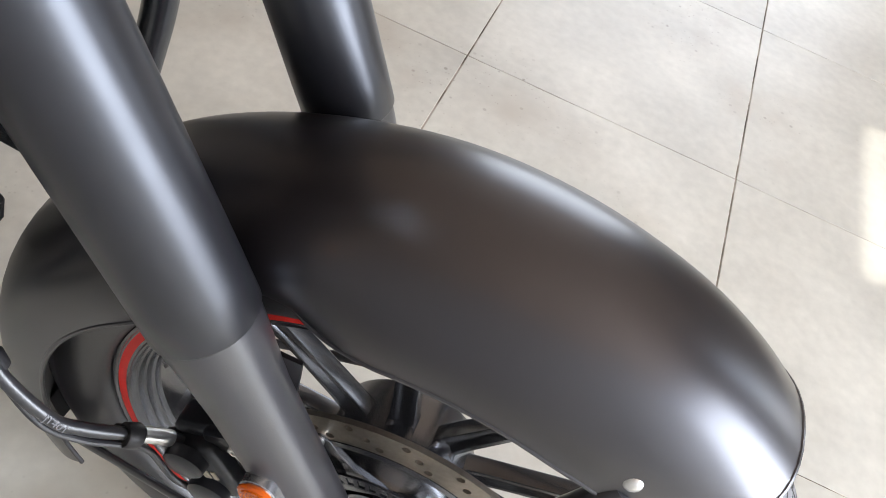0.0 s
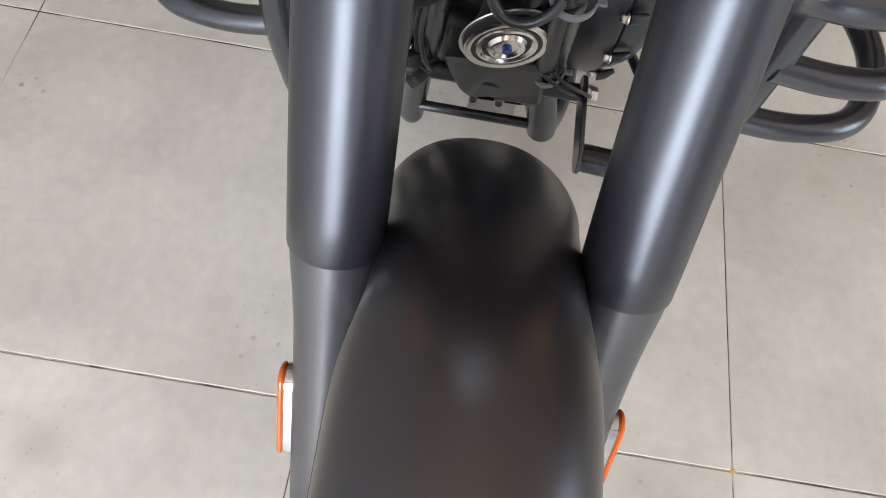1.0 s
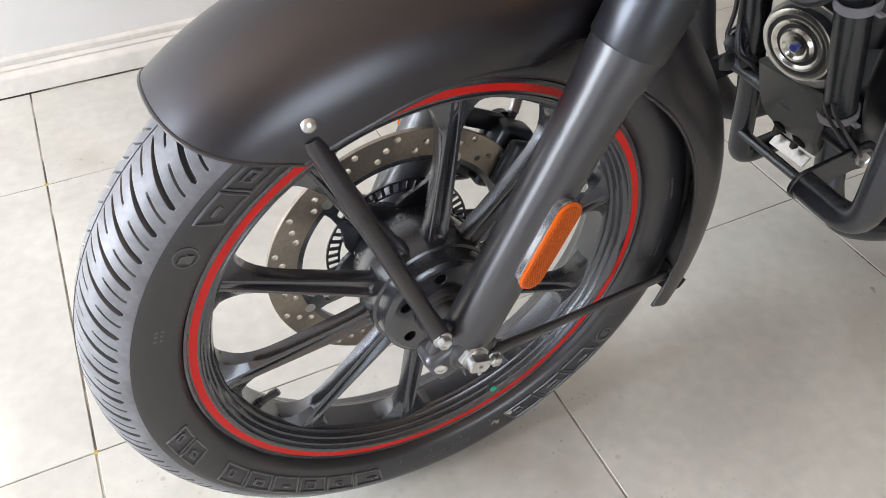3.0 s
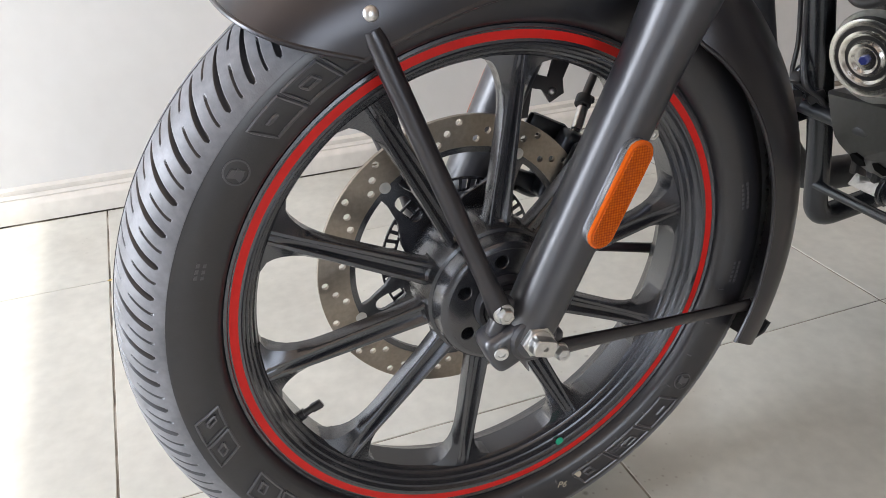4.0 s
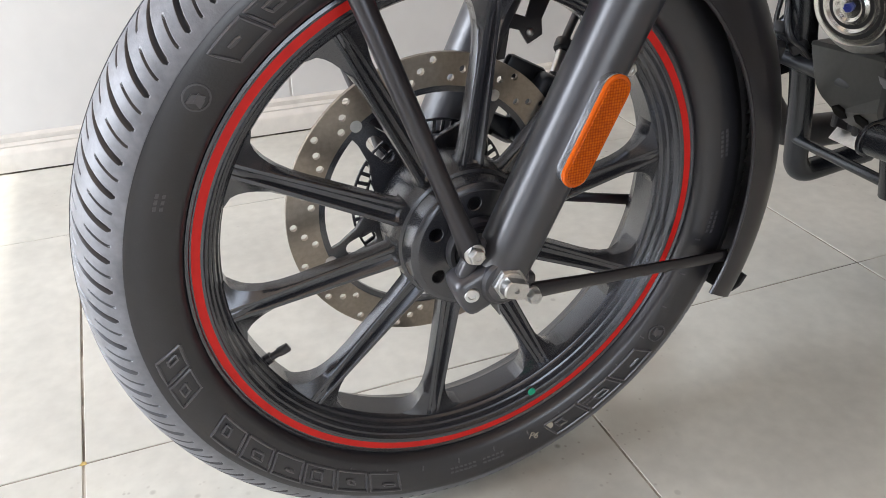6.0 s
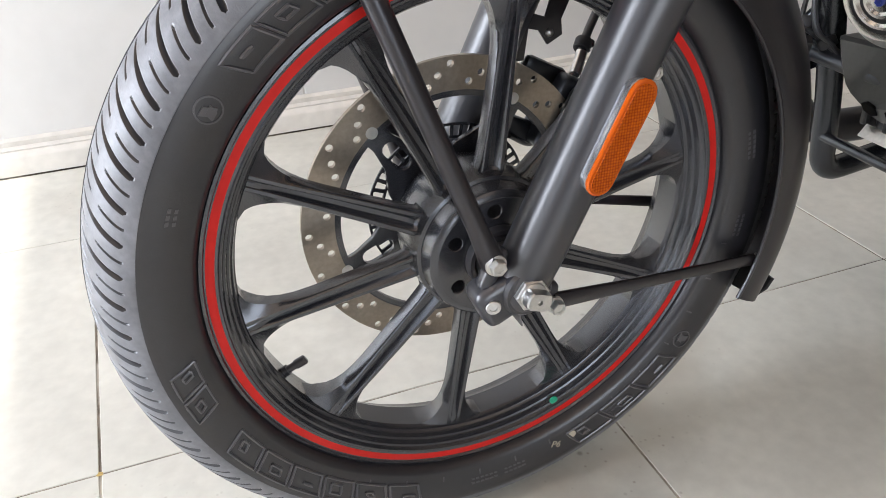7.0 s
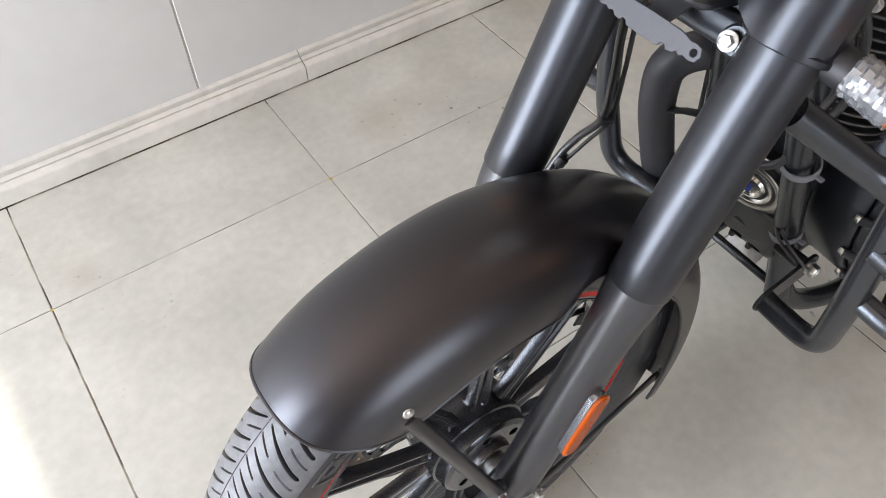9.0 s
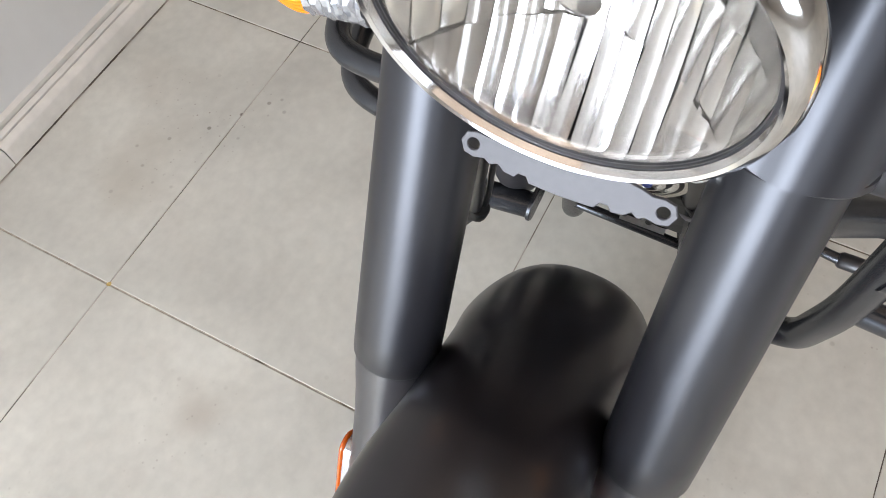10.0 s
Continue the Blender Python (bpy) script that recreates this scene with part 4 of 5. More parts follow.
def bowl_at(u, v, tip=0.0):
    q = min(1.0, (u * u + v * v) / (RB * RB))
    return HL + HA * (-0.050 * (1 - q) + tip) + BX * u + BZ * v


NU, NV = 17, 4
rnd = random.Random(11)
for iu in range(NU):
    for iv in range(NV):
        u0, u1 = -RB + 2 * RB * iu / NU, -RB + 2 * RB * (iu + 1) / NU
        v0, v1 = -RB + 2 * RB * iv / NV, -RB + 2 * RB * (iv + 1) / NV
        tu, tv = rnd.uniform(-0.17, 0.17), rnd.uniform(-0.09, 0.09)
        uc, vc = (u0 + u1) / 2, (v0 + v1) / 2
        n = 8
        grid = []
        for a in range(n + 1):
            row = []
            for b in range(n + 1):
                u, v = u0 + (u1 - u0) * a / n, v0 + (v1 - v0) * b / n
                d = math.hypot(u, v)
                if d > RB:
                    u, v = u * RB / d, v * RB / d
                row.append(bowl.verts.new(bowl_at(u, v, tu * (u - uc) + tv * (v - vc) + 0.0011 * math.cos((a / n - 0.5) * 2.8) + 0.0006 * math.cos((b / n - 0.5) * 2.6))))
            grid.append(row)
        for a in range(n):
            for b in range(n):
                bowl.faces.new((grid[a][b], grid[a + 1][b], grid[a + 1][b + 1], grid[a][b + 1]))
bmesh.ops.dissolve_degenerate(bowl, dist=0.00005, edges=bowl.edges[:])
part("reflector_bowl", bowl, M_MIRROR, shell, "fluted mirror bowl of the headlamp", angle=30)
part("bowl_backing", revolve(HL, HA, [(-0.054, 0.0), (-0.046, 0.030), (-0.030, 0.052), (-0.012, 0.070), (-0.004, 0.0775), (-0.005, 0.0775), (-0.014, 0.070), (-0.032, 0.052), (-0.048, 0.030), (-0.056, 0.0)], 64), M_MIRROR, shell)
_, ua, va_ = frame_of(HA)
part("bulb_shield", revolve(HL + HA * -0.050, HA, [(0, 0.012), (0.030, 0.012), (0.036, 0.009), (0.038, 0)], 24), M_CHROME, shell)
lens = bmesh.new()
NR, NA = 14, 96
front, back = [], []
for i in range(NR + 1):
    r = 0.0775 * i / NR
    dome = 0.012 * (1 - (i / NR) ** 2)
    if i == 0:
        front.append([lens.verts.new(HL + HA * (0.006 + dome))])
        back.append([lens.verts.new(HL + HA * (0.003 + dome))])
        continue
    fr, bk = [], []
    for k in range(NA):
        e = ua * math.cos(k * math.tau / NA) * r + va_ * math.sin(k * math.tau / NA) * r
        fr.append(lens.verts.new(HL + HA * (0.006 + dome) + e))
        bk.append(lens.verts.new(HL + HA * (0.003 + dome) + e))
    front.append(fr)
    back.append(bk)
for g in (front, back):
    for p, q in zip(g, g[1:]):
        for k in range(NA):
            n = (k + 1) % NA
            if len(p) == 1:
                lens.faces.new((p[0], q[k], q[n]))
            else:
                lens.faces.new((p[k], q[k], q[n], p[n]))
for k in range(NA):
    n = (k + 1) % NA
    lens.faces.new((front[-1][k], back[-1][k], back[-1][n], front[-1][n]))
glass = part("lens", lens, M_GLASS, shell, "clear fluted glass headlamp lens", angle=60)
glass.visible_shadow = False
# ears that carry the headlamp
for s in (-1, 1):
    bm = bmesh.new()
    rows = []
    for f in range(9):
        f /= 8
        z = 0.853 + 0.165 * f
        ax = (z - 0.331) * 0.4727
        line = [(ax - 0.022, 0.044 + 0.016 * f, z + 0.022 * (1 - f)), (ax - 0.034, 0.062 + 0.006 * f, z + 0.012 * (1 - f))]
        line += [(ax - 0.0437 * math.cos(radians(g)), 0.096 + 0.0395 * math.sin(radians(g)), z + 0.004 * (1 - f) * math.cos(radians(g))) for g in (-25, 0, 25, 50, 75)]
        rows.append([bm.verts.new((x, s * y, zz)) for x, y, zz in spline(line, 4)])
    for p, q in zip(rows, rows[1:]):
        for k in range(len(p) - 1):
            bm.faces.new((p[k], p[k + 1], q[k + 1], q[k]))
    bmesh.ops.recalc_face_normals(bm, faces=bm.faces[:])
    bmesh.ops.solidify(bm, geom=bm.faces[:], thickness=0.0025)
    part("headlamp_ear", bm, M_FORK, shell, angle=50)
    part("ear_bolt", hexbolt(Vector((0.2215, s * 0.056, 0.8285)), (-0.75, s * 0.15, 0.35), 0.0058, 0.008, 0.0090), M_ZINC, shell, "bright flanged bolt")
# lower yoke behind the plate
yoke = part("lower_yoke", block((0.060, 0.190, 0.034), Matrix.Translation((0.278, 0, 0.825)) @ Matrix.Rotation(radians(24), 4, 'Y'), 0.008, 3), M_ENGINE, bike, "black lower fork yoke")
part("yoke_bar", block((0.026, 0.150, 0.030), Matrix.Translation((0.244, 0, 0.822)) @ Matrix.Rotation(radians(24), 4, 'Y'), 0.007, 3), M_ENGINE, yoke)
for s in (-1, 1):
    part("yoke_lug", revolve((0.238, s * 0.056, 0.822), (-0.75, s * 0.15, 0.35), [(-0.012, 0.0140), (0.010, 0.0140), (0.012, 0.0120), (0.012, 0)], 24), M_ENGINE, yoke)
part("yoke_bolt", hexbolt(Vector((0.241, 0.02, 0.835)), (-0.8, 0, 0.4), 0.007, 0.010, 0.009), M_ZINC, yoke)
# number plate bracket: a bare bar with two holes and small notches
upper = [(-0.0560, 0.0), (-0.0535, 0.0060), (-0.0480, 0.0075), (-0.0420, 0.0068), (-0.0370, 0.0085), (-0.0300, 0.0098), (0.0, 0.0103), (0.0300, 0.0098), (0.0370, 0.0085), (0.0420, 0.0068), (0.0480, 0.0075), (0.0535, 0.0060), (0.0560, 0.0)]
lower = [(0.0535, -0.0060), (0.0480, -0.0075), (0.0415, -0.0062), (0.0385, -0.0085), (0.0350, -0.0060), (0.0320, -0.0090), (0.0255, -0.0100), (0.0235, -0.0070), (0.0195, -0.0072), (0.0170, -0.0110), (0.0, -0.0118), (-0.0170, -0.0112),
         (-0.0190, -0.0078), (-0.0230, -0.0078), (-0.0250, -0.0105), (-0.0310, -0.0096), (-0.0345, -0.0066), (-0.0390, -0.0084), (-0.0420, -0.0062), (-0.0480, -0.0075), (-0.0535, -0.0060)]
outline = [(x * 1.05, y) for x, y in upper + lower]
pm = Matrix.Translation((0.1905, 0.002, 0.8265)) @ Matrix.Rotation(radians(-90), 4, 'Z') @ Matrix.Rotation(radians(62), 4, 'X')
plate_bar = part("bare_plate_bracket", plate(outline, 0.0025, pm, [circle(-0.0515, 0, 0.0034, 14), circle(0.0515, 0, 0.0034, 14)], bevel=0.0005), M_BRACKET, bike, "grey bare number plate bracket with two holes")
part("bracket_arm", block((0.060, 0.026, 0.003), Matrix.Translation((0.222, 0.002, 0.834)) @ Matrix.Rotation(radians(-10), 4, 'Y'), 0.001), M_BRACKET, plate_bar)
part("wire_loom", tube(spline([(0.24, 0.03, 0.86), (0.215, 0.022, 0.862), (0.205, 0.0, 0.858), (0.215, -0.026, 0.850), (0.25, -0.035, 0.845)], 8), 0.005, 10), M_HOSE, bike, "black wiring loom under the headlamp")

# turn indicators, still wrapped in clear film
for s in (-1, 1):
    stem = part("indicator_stem", tube([(0.253, s * 0.122, 0.838), (0.255, s * 0.150, 0.836), (0.257, s * 0.185, 0.832)], 0.0165, 24), M_PLASTIC, bike, "black indicator stalk wrapped in clear film")
    c = Vector((0.264, s * 0.211, 0.832))
    a = Vector((-1, s * 0.12, 0.10)).normalized()
    part("indicator_body", revolve(c, a, [(-0.030, 0.0), (-0.029, 0.014), (-0.018, 0.026), (-0.004, 0.0315), (0.002, 0.0315)], 36), M_PLASTIC, stem)
    prof = [(0.002, 0.0318), (0.006, 0.0316)]
    for k in range(8):
        r = 0.0305 - k * 0.0036
        prof += [(0.0085 + 0.0012 * k, r), (0.0078 + 0.0012 * k, r - 0.0012)]
    prof += [(0.019, 0.0)]
    part("indicator_lens", revolve(c, a, prof, 48), M_ORANGE, stem, "round orange indicator lens, lit")
    halo = [(0.0118, 0.0200), (0.0134, 0.0190)]
    for k in range(6):
        halo += [(0.0146 + 0.0007 * k, 0.0176 - 0.0027 * k), (0.0137 + 0.0007 * k, 0.0163 - 0.0027 * k)]
    part("lit_halo", revolve(c, a, halo + [(0.0180, 0.0)], 40), M_HALO, stem, "yellow glow in the middle of the lens")
    part("lit_spot", revolve(c + a * 0.0158, a, [(0.0, 0.0078), (0.0022, 0.0060), (0.0034, 0.0)], 24), M_BULB, stem, "glowing bulb behind the lens")
    rnd = random.Random(4)
    path = [(0.255, s * 0.146, 0.836), (0.256, s * 0.163, 0.835), (0.257, s * 0.176, 0.833), (0.258, s * 0.188, 0.832)]
    p0, p1 = Vector(path[0]), Vector(path[3])
    stem_wrap = tube([p0.lerp(p1, k / 16) for k in range(17)], 0.018, 30, radii=[0.0176 + 0.0008 * (k % 3 == 1) + 0.0002 * k for k in range(17)])
    bag = bmesh.new()
    bag_rows = []
    for k in range(9):
        ang = radians(-150 + 27 * k)
        line = []
        for q, rr in ((-0.026, 0.020), (-0.018, 0.0280), (-0.011, 0.0315), (-0.004, 0.0330), (0.001, 0.0328)):
            e1 = a.cross(Vector((0, 0, 1))).normalized()
            e2 = e1.cross(a)
            line.append(bag.verts.new(c + a * q + (e1 * math.cos(ang) * -s + e2 * math.sin(ang)) * rr))
        bag_rows.append(line)
    for p, q in zip(bag_rows, bag_rows[1:]):
        for k in range(len(p) - 1):
            bag.faces.new((p[k], p[k + 1], q[k + 1], q[k]))
    bmesh.ops.subdivide_edges(bag, edges=bag.edges[:], cuts=1, use_grid_fill=True)
    tail = tube(spline([(0.266, s * 0.238, 0.846), (0.269, s * 0.255, 0.850), (0.273, s * 0.267, 0.838), (0.275, s * 0.272, 0.820), (0.275, s * 0.264, 0.798), (0.275, s * 0.250, 0.780)], 9), 0.006, 10, radii=[0.013] * 4 + [0.010] * 4 + [0.0062] * 4 + [0.0044] * 6 + [0.0030] * 30)
    for bm, amount in ((stem_wrap, 0.0008), (bag, 0.0012), (tail, 0.0012)):
        for v in bm.verts:
            v.co += Vector((rnd.uniform(-1, 1), rnd.uniform(-1, 1), rnd.uniform(-1, 1))) * amount
        f = part("clear_film", bm, M_FILM, stem, "crinkled clear plastic film", angle=5)
        f.visible_shadow = False


# crash guard: bent tubes on both sides
def crash_guard(s, back=0.0, near=1.0):
    p = lambda x, y, z: Vector((x + back, y * s * near, z))
    g = part("crash_guard", tube(rounded([p(0.334, 0.206, 0.698), p(0.349, 0.208, 0.541), p(0.379, 0.199, 0.404), p(0.396, 0.112, 0.391)], 0.045, 8), 0.0155, 20), M_TUBE, bike, "gloss black tubular crash guard")
    part("top_bar", tube(rounded([p(0.252, 0.114, 0.780), p(0.334, 0.186, 0.702), p(0.332, 0.260, 0.698), p(0.362, 0.336, 0.694), p(0.484, 0.395, 0.678), p(0.64, 0.395, 0.650)], 0.07, 8), 0.0155, 20), M_TUBE, g)
    part("middle_bar", tube(rounded([p(0.335, 0.206, 0.629), p(0.338, 0.262, 0.617), p(0.350, 0.318, 0.611), p(0.444, 0.364, 0.601), p(0.62, 0.372, 0.572)], 0.06, 8), 0.0130, 18), M_TUBE, g)
    part("lower_bar", tube(rounded([p(0.353, 0.206, 0.543), p(0.354, 0.268, 0.535), p(0.372, 0.330, 0.531), p(0.450, 0.366, 0.528), p(0.54, 0.352, 0.524), p(0.62, 0.29, 0.512)], 0.06, 8), 0.0130, 18), M_TUBE, g)
    a, b = p(0.392, 0.110, 0.390), p(0.482, 0.110, 0.401)
    c, d = (a + b) / 2, b - a
    m = Matrix.Translation(c) @ Matrix.Rotation(math.atan2(-d.z, d.x), 4, 'Y') @ Matrix.Rotation(radians(90), 4, 'X')
    part("end_flange", plate(stadium(d.length + 0.028, 0.0175), 0.005, m @ Matrix.Translation((0, 0, -0.0025)), bevel=0.0008), M_TUBE, g)
    part("flange_bolt", hexbolt(p(0.478, 0.112, 0.400), (0, s, 0), 0.0085, 0.010, 0.011), M_ZINC, g)
    return g


crash_guard(-1)
crash_guard(1, 0.028, 0.92)
part("cross_rod", tube([(0.503, 0.072, 0.303), (0.497, -0.086, 0.305)], 0.0065, 12), M_TUBE, bike, "thin black cross rod")

# frame, horn and engine
frame_tube = part("frame_downtube", tube(spline([(0.345, -0.040, 0.86), (0.384, -0.052, 0.74), (0.441, -0.058, 0.563), (0.486, -0.066, 0.400), (0.496, -0.080, 0.318), (0.499, -0.083, 0.296)], 8), 0.0180, 20), M_TUBE, bike, "black steel frame downtube")
part("frame_tube", tube(rounded([(0.345, 0.040, 0.86), (0.384, 0.052, 0.74), (0.458, 0.064, 0.48), (0.498, 0.074, 0.360), (0.524, 0.080, 0.246), (0.640, 0.074, 0.262)], 0.030, 8), 0.0150, 18), M_TUBE, bike, "black steel frame tube in front of the engine")
for z, x in ((0.565, 0.440), (0.425, 0.480)):
    bm = revolve(Vector((x, -0.062, z)) - Vector((0.3, 0, -0.95)) * 0.004, (0.3, 0, -0.95), [(-0.005, 0.0205), (-0.005, 0.0225), (0.005, 0.0225), (0.005, 0.0205)], 24, loop=True)
    block((0.007, 0.010, 0.004), Matrix.Translation((x, -0.088, z)), 0.001, 1, bm=bm)
    part("cable_band", bm, M_BAND, frame_tube, "grey plastic cable band")
HC, HN = Vector((0.444, -0.012, 0.493)), Vector((-0.95, -0.18, -0.20)).normalized()
horn = part("horn", revolve(HC, HN, [(-0.045, 0.0), (-0.045, 0.020), (-0.030, 0.026), (-0.012, 0.038), (-0.010, 0.0425), (0.002, 0.0430), (0.004, 0.0425)], 48), M_PLASTIC, bike, "round chrome horn on the frame")
part("horn_face", revolve(HC, HN, [(0.000, 0.0428), (0.0045, 0.0425), (0.0055, 0.0400), (0.0050, 0.0355), (0.0010, 0.0345), (0.0005, 0.0325), (0.0060, 0.0305), (0.0065, 0.0275), (0.0035, 0.0240), (0.0040, 0.0205), (0.0080, 0.0180), (0.0085, 0.0150), (0.0060, 0.0120), (0.0065, 0.0085), (0.0065, 0.0)], 64),
     M_PLATED, horn, "stepped plated horn face")
part("horn_rim", revolve(HC + Vector((0, -0.006, -0.002)), HN, [(-0.010, 0.0440), (-0.008, 0.0515), (-0.0065, 0.0525), (-0.0055, 0.0517), (-0.006, 0.0440)], 56, loop=True), M_ZINC, horn, "flat bright outer ring")
part("horn_nut", hexbolt(HC + HN * 0.006, HN, 0.0050, 0.005), M_BLUE, horn, "small blue centre nut")
part("horn_wire", tube(spline([HC + Vector((0.000, 0.030, 0.150)), HC + Vector((-0.022, 0.030, 0.100)), HC + Vector((-0.030, 0.014, 0.066)), HC + Vector((-0.030, -0.012, 0.060)), HC + Vector((-0.024, -0.036, 0.080)), HC + Vector((-0.010, -0.050, 0.130))], 8), 0.0052, 12), M_HOSE, horn)
box = plate(spline([(0.030, 0.441), (0.042, 0.440), (0.045, 0.434), (0.030, 0.400), (0.012, 0.374), (0.000, 0.362), (-0.012, 0.354), (-0.050, 0.355), (-0.062, 0.362), (-0.066, 0.390), (-0.060, 0.440), (-0.052, 0.446), (-0.010, 0.444)], 3), 0.050, Matrix(((0, 0, 1, 0.4585), (1, 0, 0, 0), (0, 1, 0, 0), (0, 0, 0, 1))), bevel=0.004)
for v in box.verts:  # the lower front slopes back
    if v.co.z < 0.388 and v.co.x < 0.48:
        v.co.x += (0.388 - v.co.z) * 0.75
unit = part("regulator_unit", box, M_UNIT, bike, "grey-black regulator unit below the horn")
# raised black hexagons whose colour stands in for the shade inside two recesses
for y in (-0.006, -0.037):
    part("hex_recess", revolve((0.4720, y, 0.3705), (-0.8, 0, -0.6), [(-0.002, 0.0108), (0.0012, 0.0106), (0.0012, 0.0)], 6, up=(-0.6, 0, 0.8)), M_RECESS_SHADE, unit, "black hexagon painted as the shade in a recess")
part("unit_label", block((0.016, 0.056, 0.002), Matrix.Translation((0.492, -0.016, 0.3360)) @ Matrix.Rotation(radians(-50), 4, 'Y'), 0.0005, 1), M_ZINC, unit, "plain silver plate")
for dy in (0.007, -0.023):
    part("unit_lug", block((0.010, 0.008, 0.020), Matrix.Translation((0.486, dy, 0.356)), 0.002, 1), M_PLASTIC, unit)
# wires and plugs tied to the frame beside the regulator
for k, (dy, dx) in enumerate(((0.0, 0.0), (0.012, -0.008), (-0.010, -0.012))):
    part("unit_wire", tube(spline([(0.398, 0.064 + dy * 0.4, 0.680), (0.428 + dx * 0.4, 0.072 + dy * 0.5, 0.560), (0.446 + dx * 0.6, 0.077 + dy * 0.5, 0.490), (0.452 + dx, 0.072 + dy, 0.446), (0.462, 0.058 + dy * 0.5, 0.426), (0.478, 0.040, 0.412 - 0.006 * k)], 8), 0.0028, 8), M_HOSE, unit)
for p, ang in (((0.448, 0.080, 0.446), 25), ((0.462, 0.062, 0.428), -30), ((0.440, 0.072, 0.424), 60)):
    part("wire_plug", block((0.020, 0.014, 0.013), Matrix.Translation(p) @ Matrix.Rotation(radians(ang), 4, 'Z') @ Matrix.Rotation(radians(ang), 4, 'Y'), 0.002, 2), M_PLASTIC, unit)
part("bracket_hook", tube(spline([(0.474, 0.066, 0.470), (0.462, 0.086, 0.456), (0.459, 0.094, 0.440), (0.462, 0.088, 0.424), (0.474, 0.066, 0.420)], 6), 0.0060, 12), M_TUBE, unit)
for y0, z0 in ((-0.104, 0.430), (-0.096, 0.424)):
    part("wire_tail", tube(spline([(0.468, y0 + 0.05, z0 + 0.02), (0.452, y0 + 0.026, z0 + 0.012), (0.450, y0, z0), (0.462, y0 - 0.012, z0 - 0.018), (0.480, y0 - 0.008, z0 - 0.034)], 6), 0.0021, 8), M_HOSE, unit)
part("unit_rod", tube([(0.470, 0.088, 0.409), (0.474, -0.105, 0.402)], 0.010, 16), M_ENGINE, unit)
for y in (0.088, -0.118):
    part("rod_nut", hexbolt(Vector((0.470, y, 0.409) if y > 0 else (0.474, y, 0.402)), (0, 1 if y > 0 else -1, 0), 0.009, 0.008), M_ZINC, unit)
crank = bmesh.new()
block((0.30, 0.19, 0.28), Matrix.Translation((0.740, 0.0, 0.430)), 0.04, 4, bm=crank)
block((0.30, 0.24, 0.42), Matrix.Translation((0.900, 0.0, 0.520)), 0.04, 4, bm=crank)
block((0.10, 0.12, 0.09), Matrix.Translation((0.610, 0.0, 0.340)), 0.02, 3, bm=crank)
case = part("crankcase", crank, M_ENGINE, bike, "black engine crankcase")
EC = Vector((0.717, 0, 0.490))
part("crankcase_half", revolve(EC, (0, -1, 0), [(0.055, 0.180), (0.060, 0.205), (0.070, 0.212), (0.128, 0.216), (0.132, 0.214), (0.132, 0.05)], 96), M_ENGINE, case)
part("left_engine_cover", revolve(EC, (0, -1, 0), [(0.133, 0.05), (0.1335, 0.208), (0.136, 0.210), (0.150, 0.206), (0.168, 0.196), (0.182, 0.178), (0.190, 0.150), (0.192, 0.128), (0.188, 0.124), (0.188, 0.060), (0.194, 0.055), (0.197, 0)], 96), M_ENGINE, case, "rounded black engine side cover")
for deg, rr, yy in ((160.5, 0.219, -0.1335), (178.4, 0.219, -0.1335), (196.4, 0.219, -0.1335), (215.9, 0.219, -0.1335), (236, 0.219, -0.1335), (127, 0.199, -0.168), (141, 0.199, -0.168), (155, 0.199, -0.168)):
    a = radians(deg)
    d = Vector((math.cos(a), 0, math.sin(a)))
    c = EC + d * rr + Vector((0, yy, 0))
    part("bolt_boss", tube([c, c + Vector((0, -0.009, 0)) - d * 0.002, c + Vector((0, -0.020, 0)) - d * 0.008], 0.0066, 14, radii=[0.0066, 0.0060, 0.0030]), M_ENGINE, case)
    part("cover_bolt", hexbolt(c + Vector((0, 0.0005, 0)), (0, 1, 0), 0.0050, 0.008, 0.0064), M_ZINC, case)
part("head_bolt", hexbolt(Vector((0.405, -0.075, 0.800)), (-0.9, -0.3, 0.2), 0.0062, 0.008, 0.0078), M_ZINC, case)
bm = revolve((0.800, 0.065, 0.460), (0, 1, 0), [(0, 0.140), (0.050, 0.146), (0.070, 0.140), (0.080, 0.120), (0.082, 0)], 56)
part("right_engine_cover", bm, M_ENGINE, case)


# finned cylinder and head
def rounded_square(w, d, r, n=6):
    out = []
    for cx, cy, a0 in ((w / 2 - r, d / 2 - r, 0), (-w / 2 + r, d / 2 - r, 90), (-w / 2 + r, -d / 2 + r, 180), (w / 2 - r, -d / 2 + r, 270)):
        out += [(cx + r * math.cos(radians(a0 + 90 * k / n)), cy + r * math.sin(radians(a0 + 90 * k / n))) for k in range(n + 1)]
    return out


for k in range(15):
    z = 0.566 + 0.0135 * k
    x = 0.551 - 0.0032 * k
    m = Matrix.Translation((x, 0, z)) @ Matrix.Rotation(radians(13), 4, 'Y')
    part("cooling_fin", plate(rounded_square(0.184, 0.200, 0.07), 0.0030, m, bevel=0.0007), M_FIN, case)
part("cylinder", revolve((0.560, 0, 0.50), (-0.23, 0, 0.97), [(0, 0.070), (0.30, 0.068), (0.31, 0.0)], 40), M_ENGINE, case)
bm = block((0.16, 0.15, 0.075), Matrix.Translation((0.488, 0, 0.800)) @ Matrix.Rotation(radians(13), 4, 'Y'), 0.022, 3)
block((0.06, 0.17, 0.05), Matrix.Translation((0.480, 0, 0.790)) @ Matrix.Rotation(radians(13), 4, 'Y'), 0.018, 3, bm=bm)
part("cylinder_head", bm, M_ENGINE, case, "black cylinder head cover")
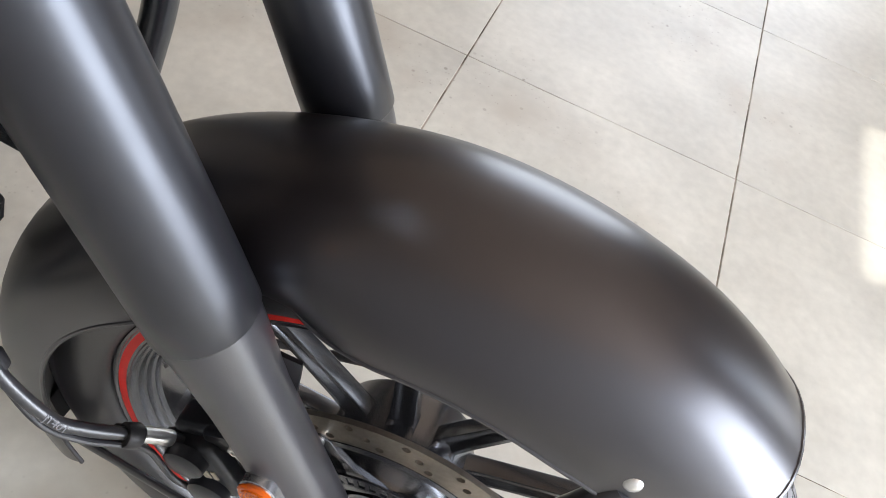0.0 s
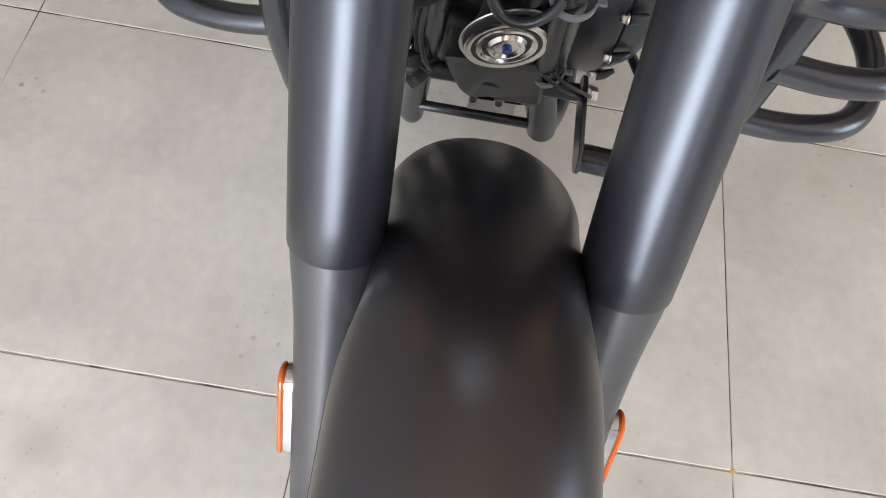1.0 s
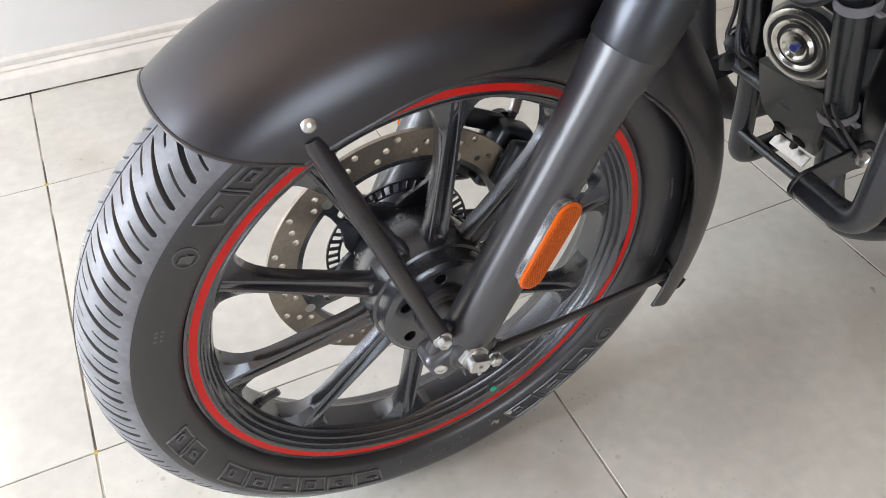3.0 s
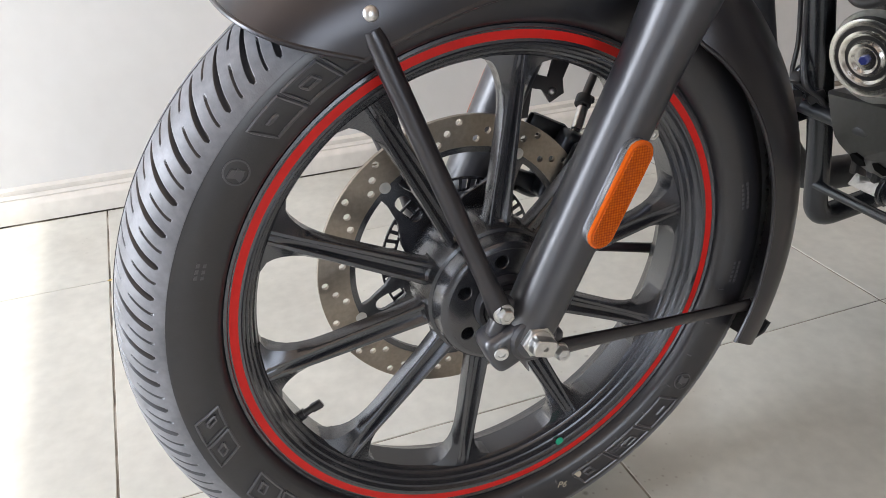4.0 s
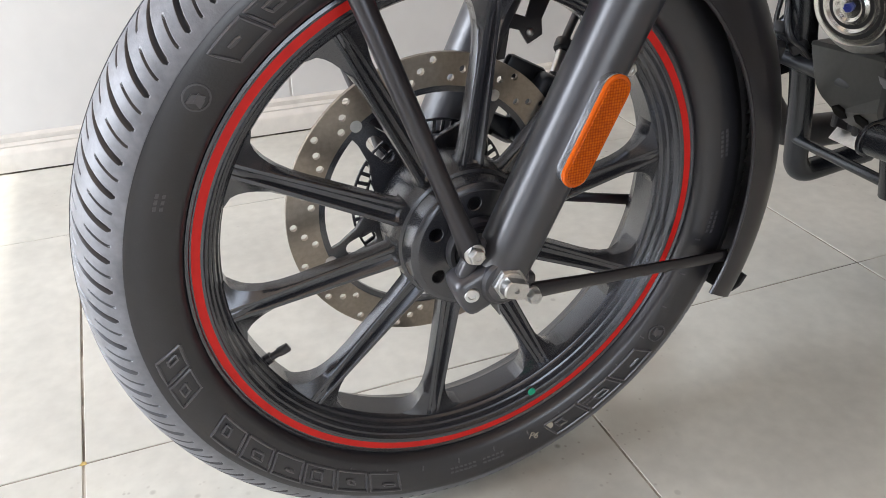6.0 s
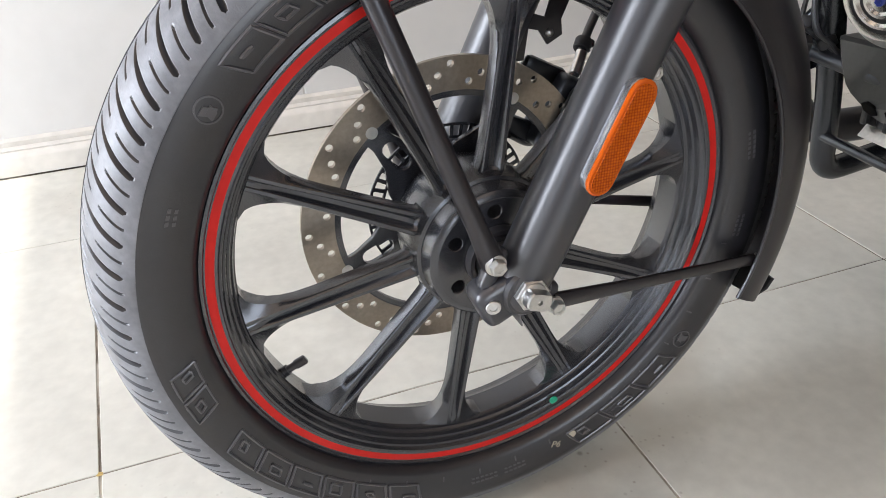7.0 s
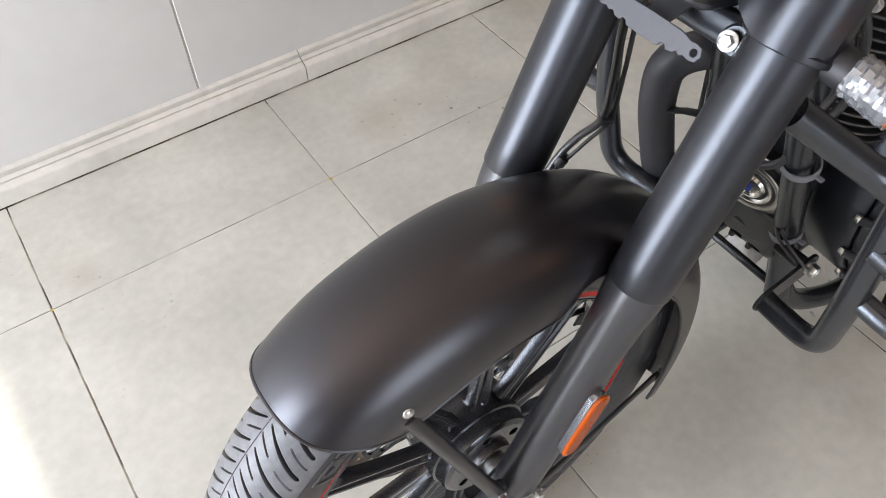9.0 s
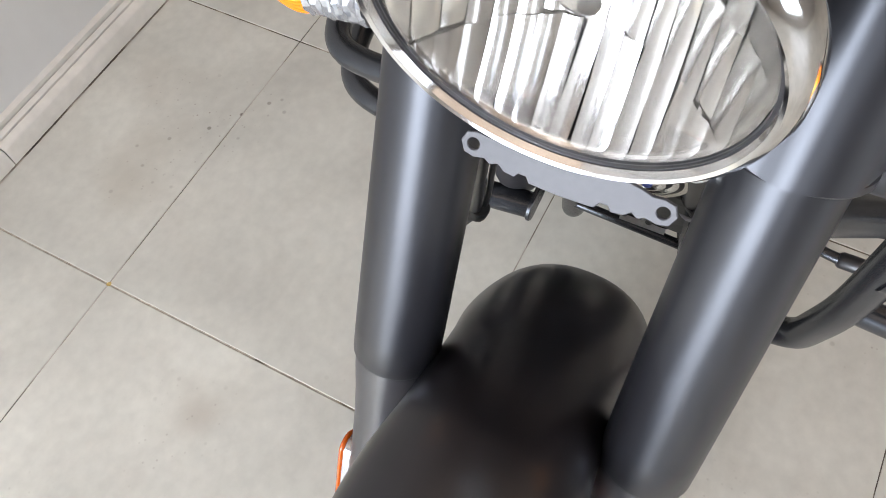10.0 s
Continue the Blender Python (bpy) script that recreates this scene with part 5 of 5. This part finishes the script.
part("spark_connector", tube([(0.430, -0.080, 0.735), (0.415, -0.090, 0.742), (0.405, -0.094, 0.750)], 0.0042, 12), M_BRASS, case, "brass-coloured connector")
for k, dy in enumerate((-0.104, -0.092)):
    part("wire_loom", tube(spline([(0.335, dy + 0.02, 0.860), (0.352, dy, 0.800), (0.360, dy - 0.004, 0.740), (0.385, dy + 0.012, 0.690), (0.430, dy + 0.03, 0.640)], 8), 0.0045, 10), M_HOSE, bike, "black wiring loom beside the engine")
part("rear_body", block((0.34, 0.20, 0.20), Matrix.Translation((0.86, 0.0, 0.84)), 0.05, 4), M_PLASTIC, bike, "dark body panel above the engine")
# brake-side foot peg lever behind the guard
lever = part("foot_lever", tube(rounded([(0.720, -0.150, 0.330), (0.600, -0.185, 0.335), (0.535, -0.205, 0.342), (0.530, -0.235, 0.344)], 0.03), 0.0065, 12), M_TUBE, bike, "black foot lever with rubber pad")
part("lever_pad", tube([(0.530, -0.232, 0.344), (0.530, -0.236, 0.344), (0.529, -0.268, 0.346), (0.529, -0.272, 0.346)], 0.0095, 14, radii=[0.0075, 0.0100, 0.0100, 0.0070]), M_HOSE, lever)
peg_bracket = part("foot_peg", tube([(0.640, -0.150, 0.46), (0.650, -0.24, 0.455), (0.655, -0.33, 0.45)], 0.015, 14, radii=[0.013, 0.015, 0.016]), M_HOSE, bike, "black rubber foot peg")
part("peg_bolt", roundbolt(Vector((0.628, -0.205, 0.468)), (-0.8, -0.5, 0.3), 0.011, 0.006), M_ZINC, peg_bracket)

# exhaust pipe
part("exhaust_pipe", tube(rounded([(0.480, 0.045, 0.655), (0.372, 0.105, 0.655), (0.395, 0.125, 0.560), (0.456, 0.134, 0.385), (0.56, 0.150, 0.270), (0.90, 0.165, 0.240)], 0.06, 8), 0.0235, 24), M_EXH, bike, "thick black exhaust downpipe")
part("pipe_bracket", tube(spline([(0.396, 0.118, 0.560), (0.396, 0.096, 0.563), (0.397, 0.080, 0.572), (0.404, 0.066, 0.574), (0.424, 0.058, 0.568)], 6), 0.0085, 10, flat=0.28, side=(1, 0, 0)), M_EXH, bike, "small curved black exhaust bracket")
badge = part("engine_badge", block((0.003, 0.044, 0.024), Matrix.Translation((0.4225, 0.033, 0.6385)) @ Matrix.Rotation(radians(-10), 4, 'Y'), 0.001, 1), M_ENGINE, case, "dark badge with plain silver bars")
for dy, w in ((0.050, 0.009), (0.037, 0.011), (0.022, 0.012)):
    part("badge_bar", block((0.0016, w, 0.015), Matrix.Translation((0.4202, dy - 0.003, 0.6387)) @ Matrix.Rotation(radians(-10), 4, 'Y'), 0.0004, 1), M_ZINC, badge)
# side stand and foot rest
stand = part("side_stand", tube(rounded([(0.70, -0.13, 0.270), (0.78, -0.165, 0.16), (0.865, -0.205, 0.050)], 0.04), 0.0105, 14), M_TUBE, bike, "black tubular side stand")
part("stand_foot", block((0.055, 0.040, 0.008), Matrix.Translation((0.873, -0.208, 0.042)) @ Matrix.Rotation(radians(20), 4, 'Y'), 0.003), M_TUBE, stand)
part("frame_cradle", tube(rounded([(0.490, -0.062, 0.38), (0.52, -0.09, 0.26), (0.62, -0.12, 0.235), (0.95, -0.13, 0.25)], 0.05), 0.016, 18), M_TUBE, bike, "black lower frame cradle tube")

# ---- floor tiles ----
def tile_mesh(name, sx, sy):
    bm = block((sx - 0.0030, sy - 0.0018, 0.012), Matrix.Translation((0, 0, -0.006)), 0.0008, 1)
    me = bpy.data.meshes.new(name)
    bm.to_mesh(me)
    bm.free()
    me.materials.append(M_TILE)
    return me


full, cut = tile_mesh("tile", 0.6, 0.6), tile_mesh("cut_tile", 0.6, 0.317)
for i in range(-4, 8):
    for j in range(-8, 2):
        o = new("tile", full if j < 1 else cut)
        o.parent = floor
        o.location = (0.6 * i + 0.3, 0.6 * j + 0.3 if j < 1 else 0.6 + 0.1585, 0.0)


# small ochre stains where joints cross
rnd = random.Random(3)
for i, j in ((0, 0), (0, 1), (1, 1), (1, 0), (0, -1), (1, -1), (-1, 0)):
    bm = bmesh.new()
    ring = [bm.verts.new((0.6 * i + 0.005 * rnd.uniform(0.5, 1.1) * math.cos(k * math.tau / 9), 0.6 * j + 0.005 * rnd.uniform(0.5, 1.1) * math.sin(k * math.tau / 9), 0.0004)) for k in range(9)]
    top = bm.verts.new((0.6 * i, 0.6 * j, 0.0008))
    for k in range(9):
        bm.faces.new((ring[k], ring[(k + 1) % 9], top))
    part("stain", bm, M_OCHRE, floor)
# one joint towards the wall is filled flush with pale grout
part("joint_filling", block((0.0024, 0.60, 0.003), Matrix.Translation((0.6, 0.60, -0.0022)), 0), M_PALEGROUT, floor)
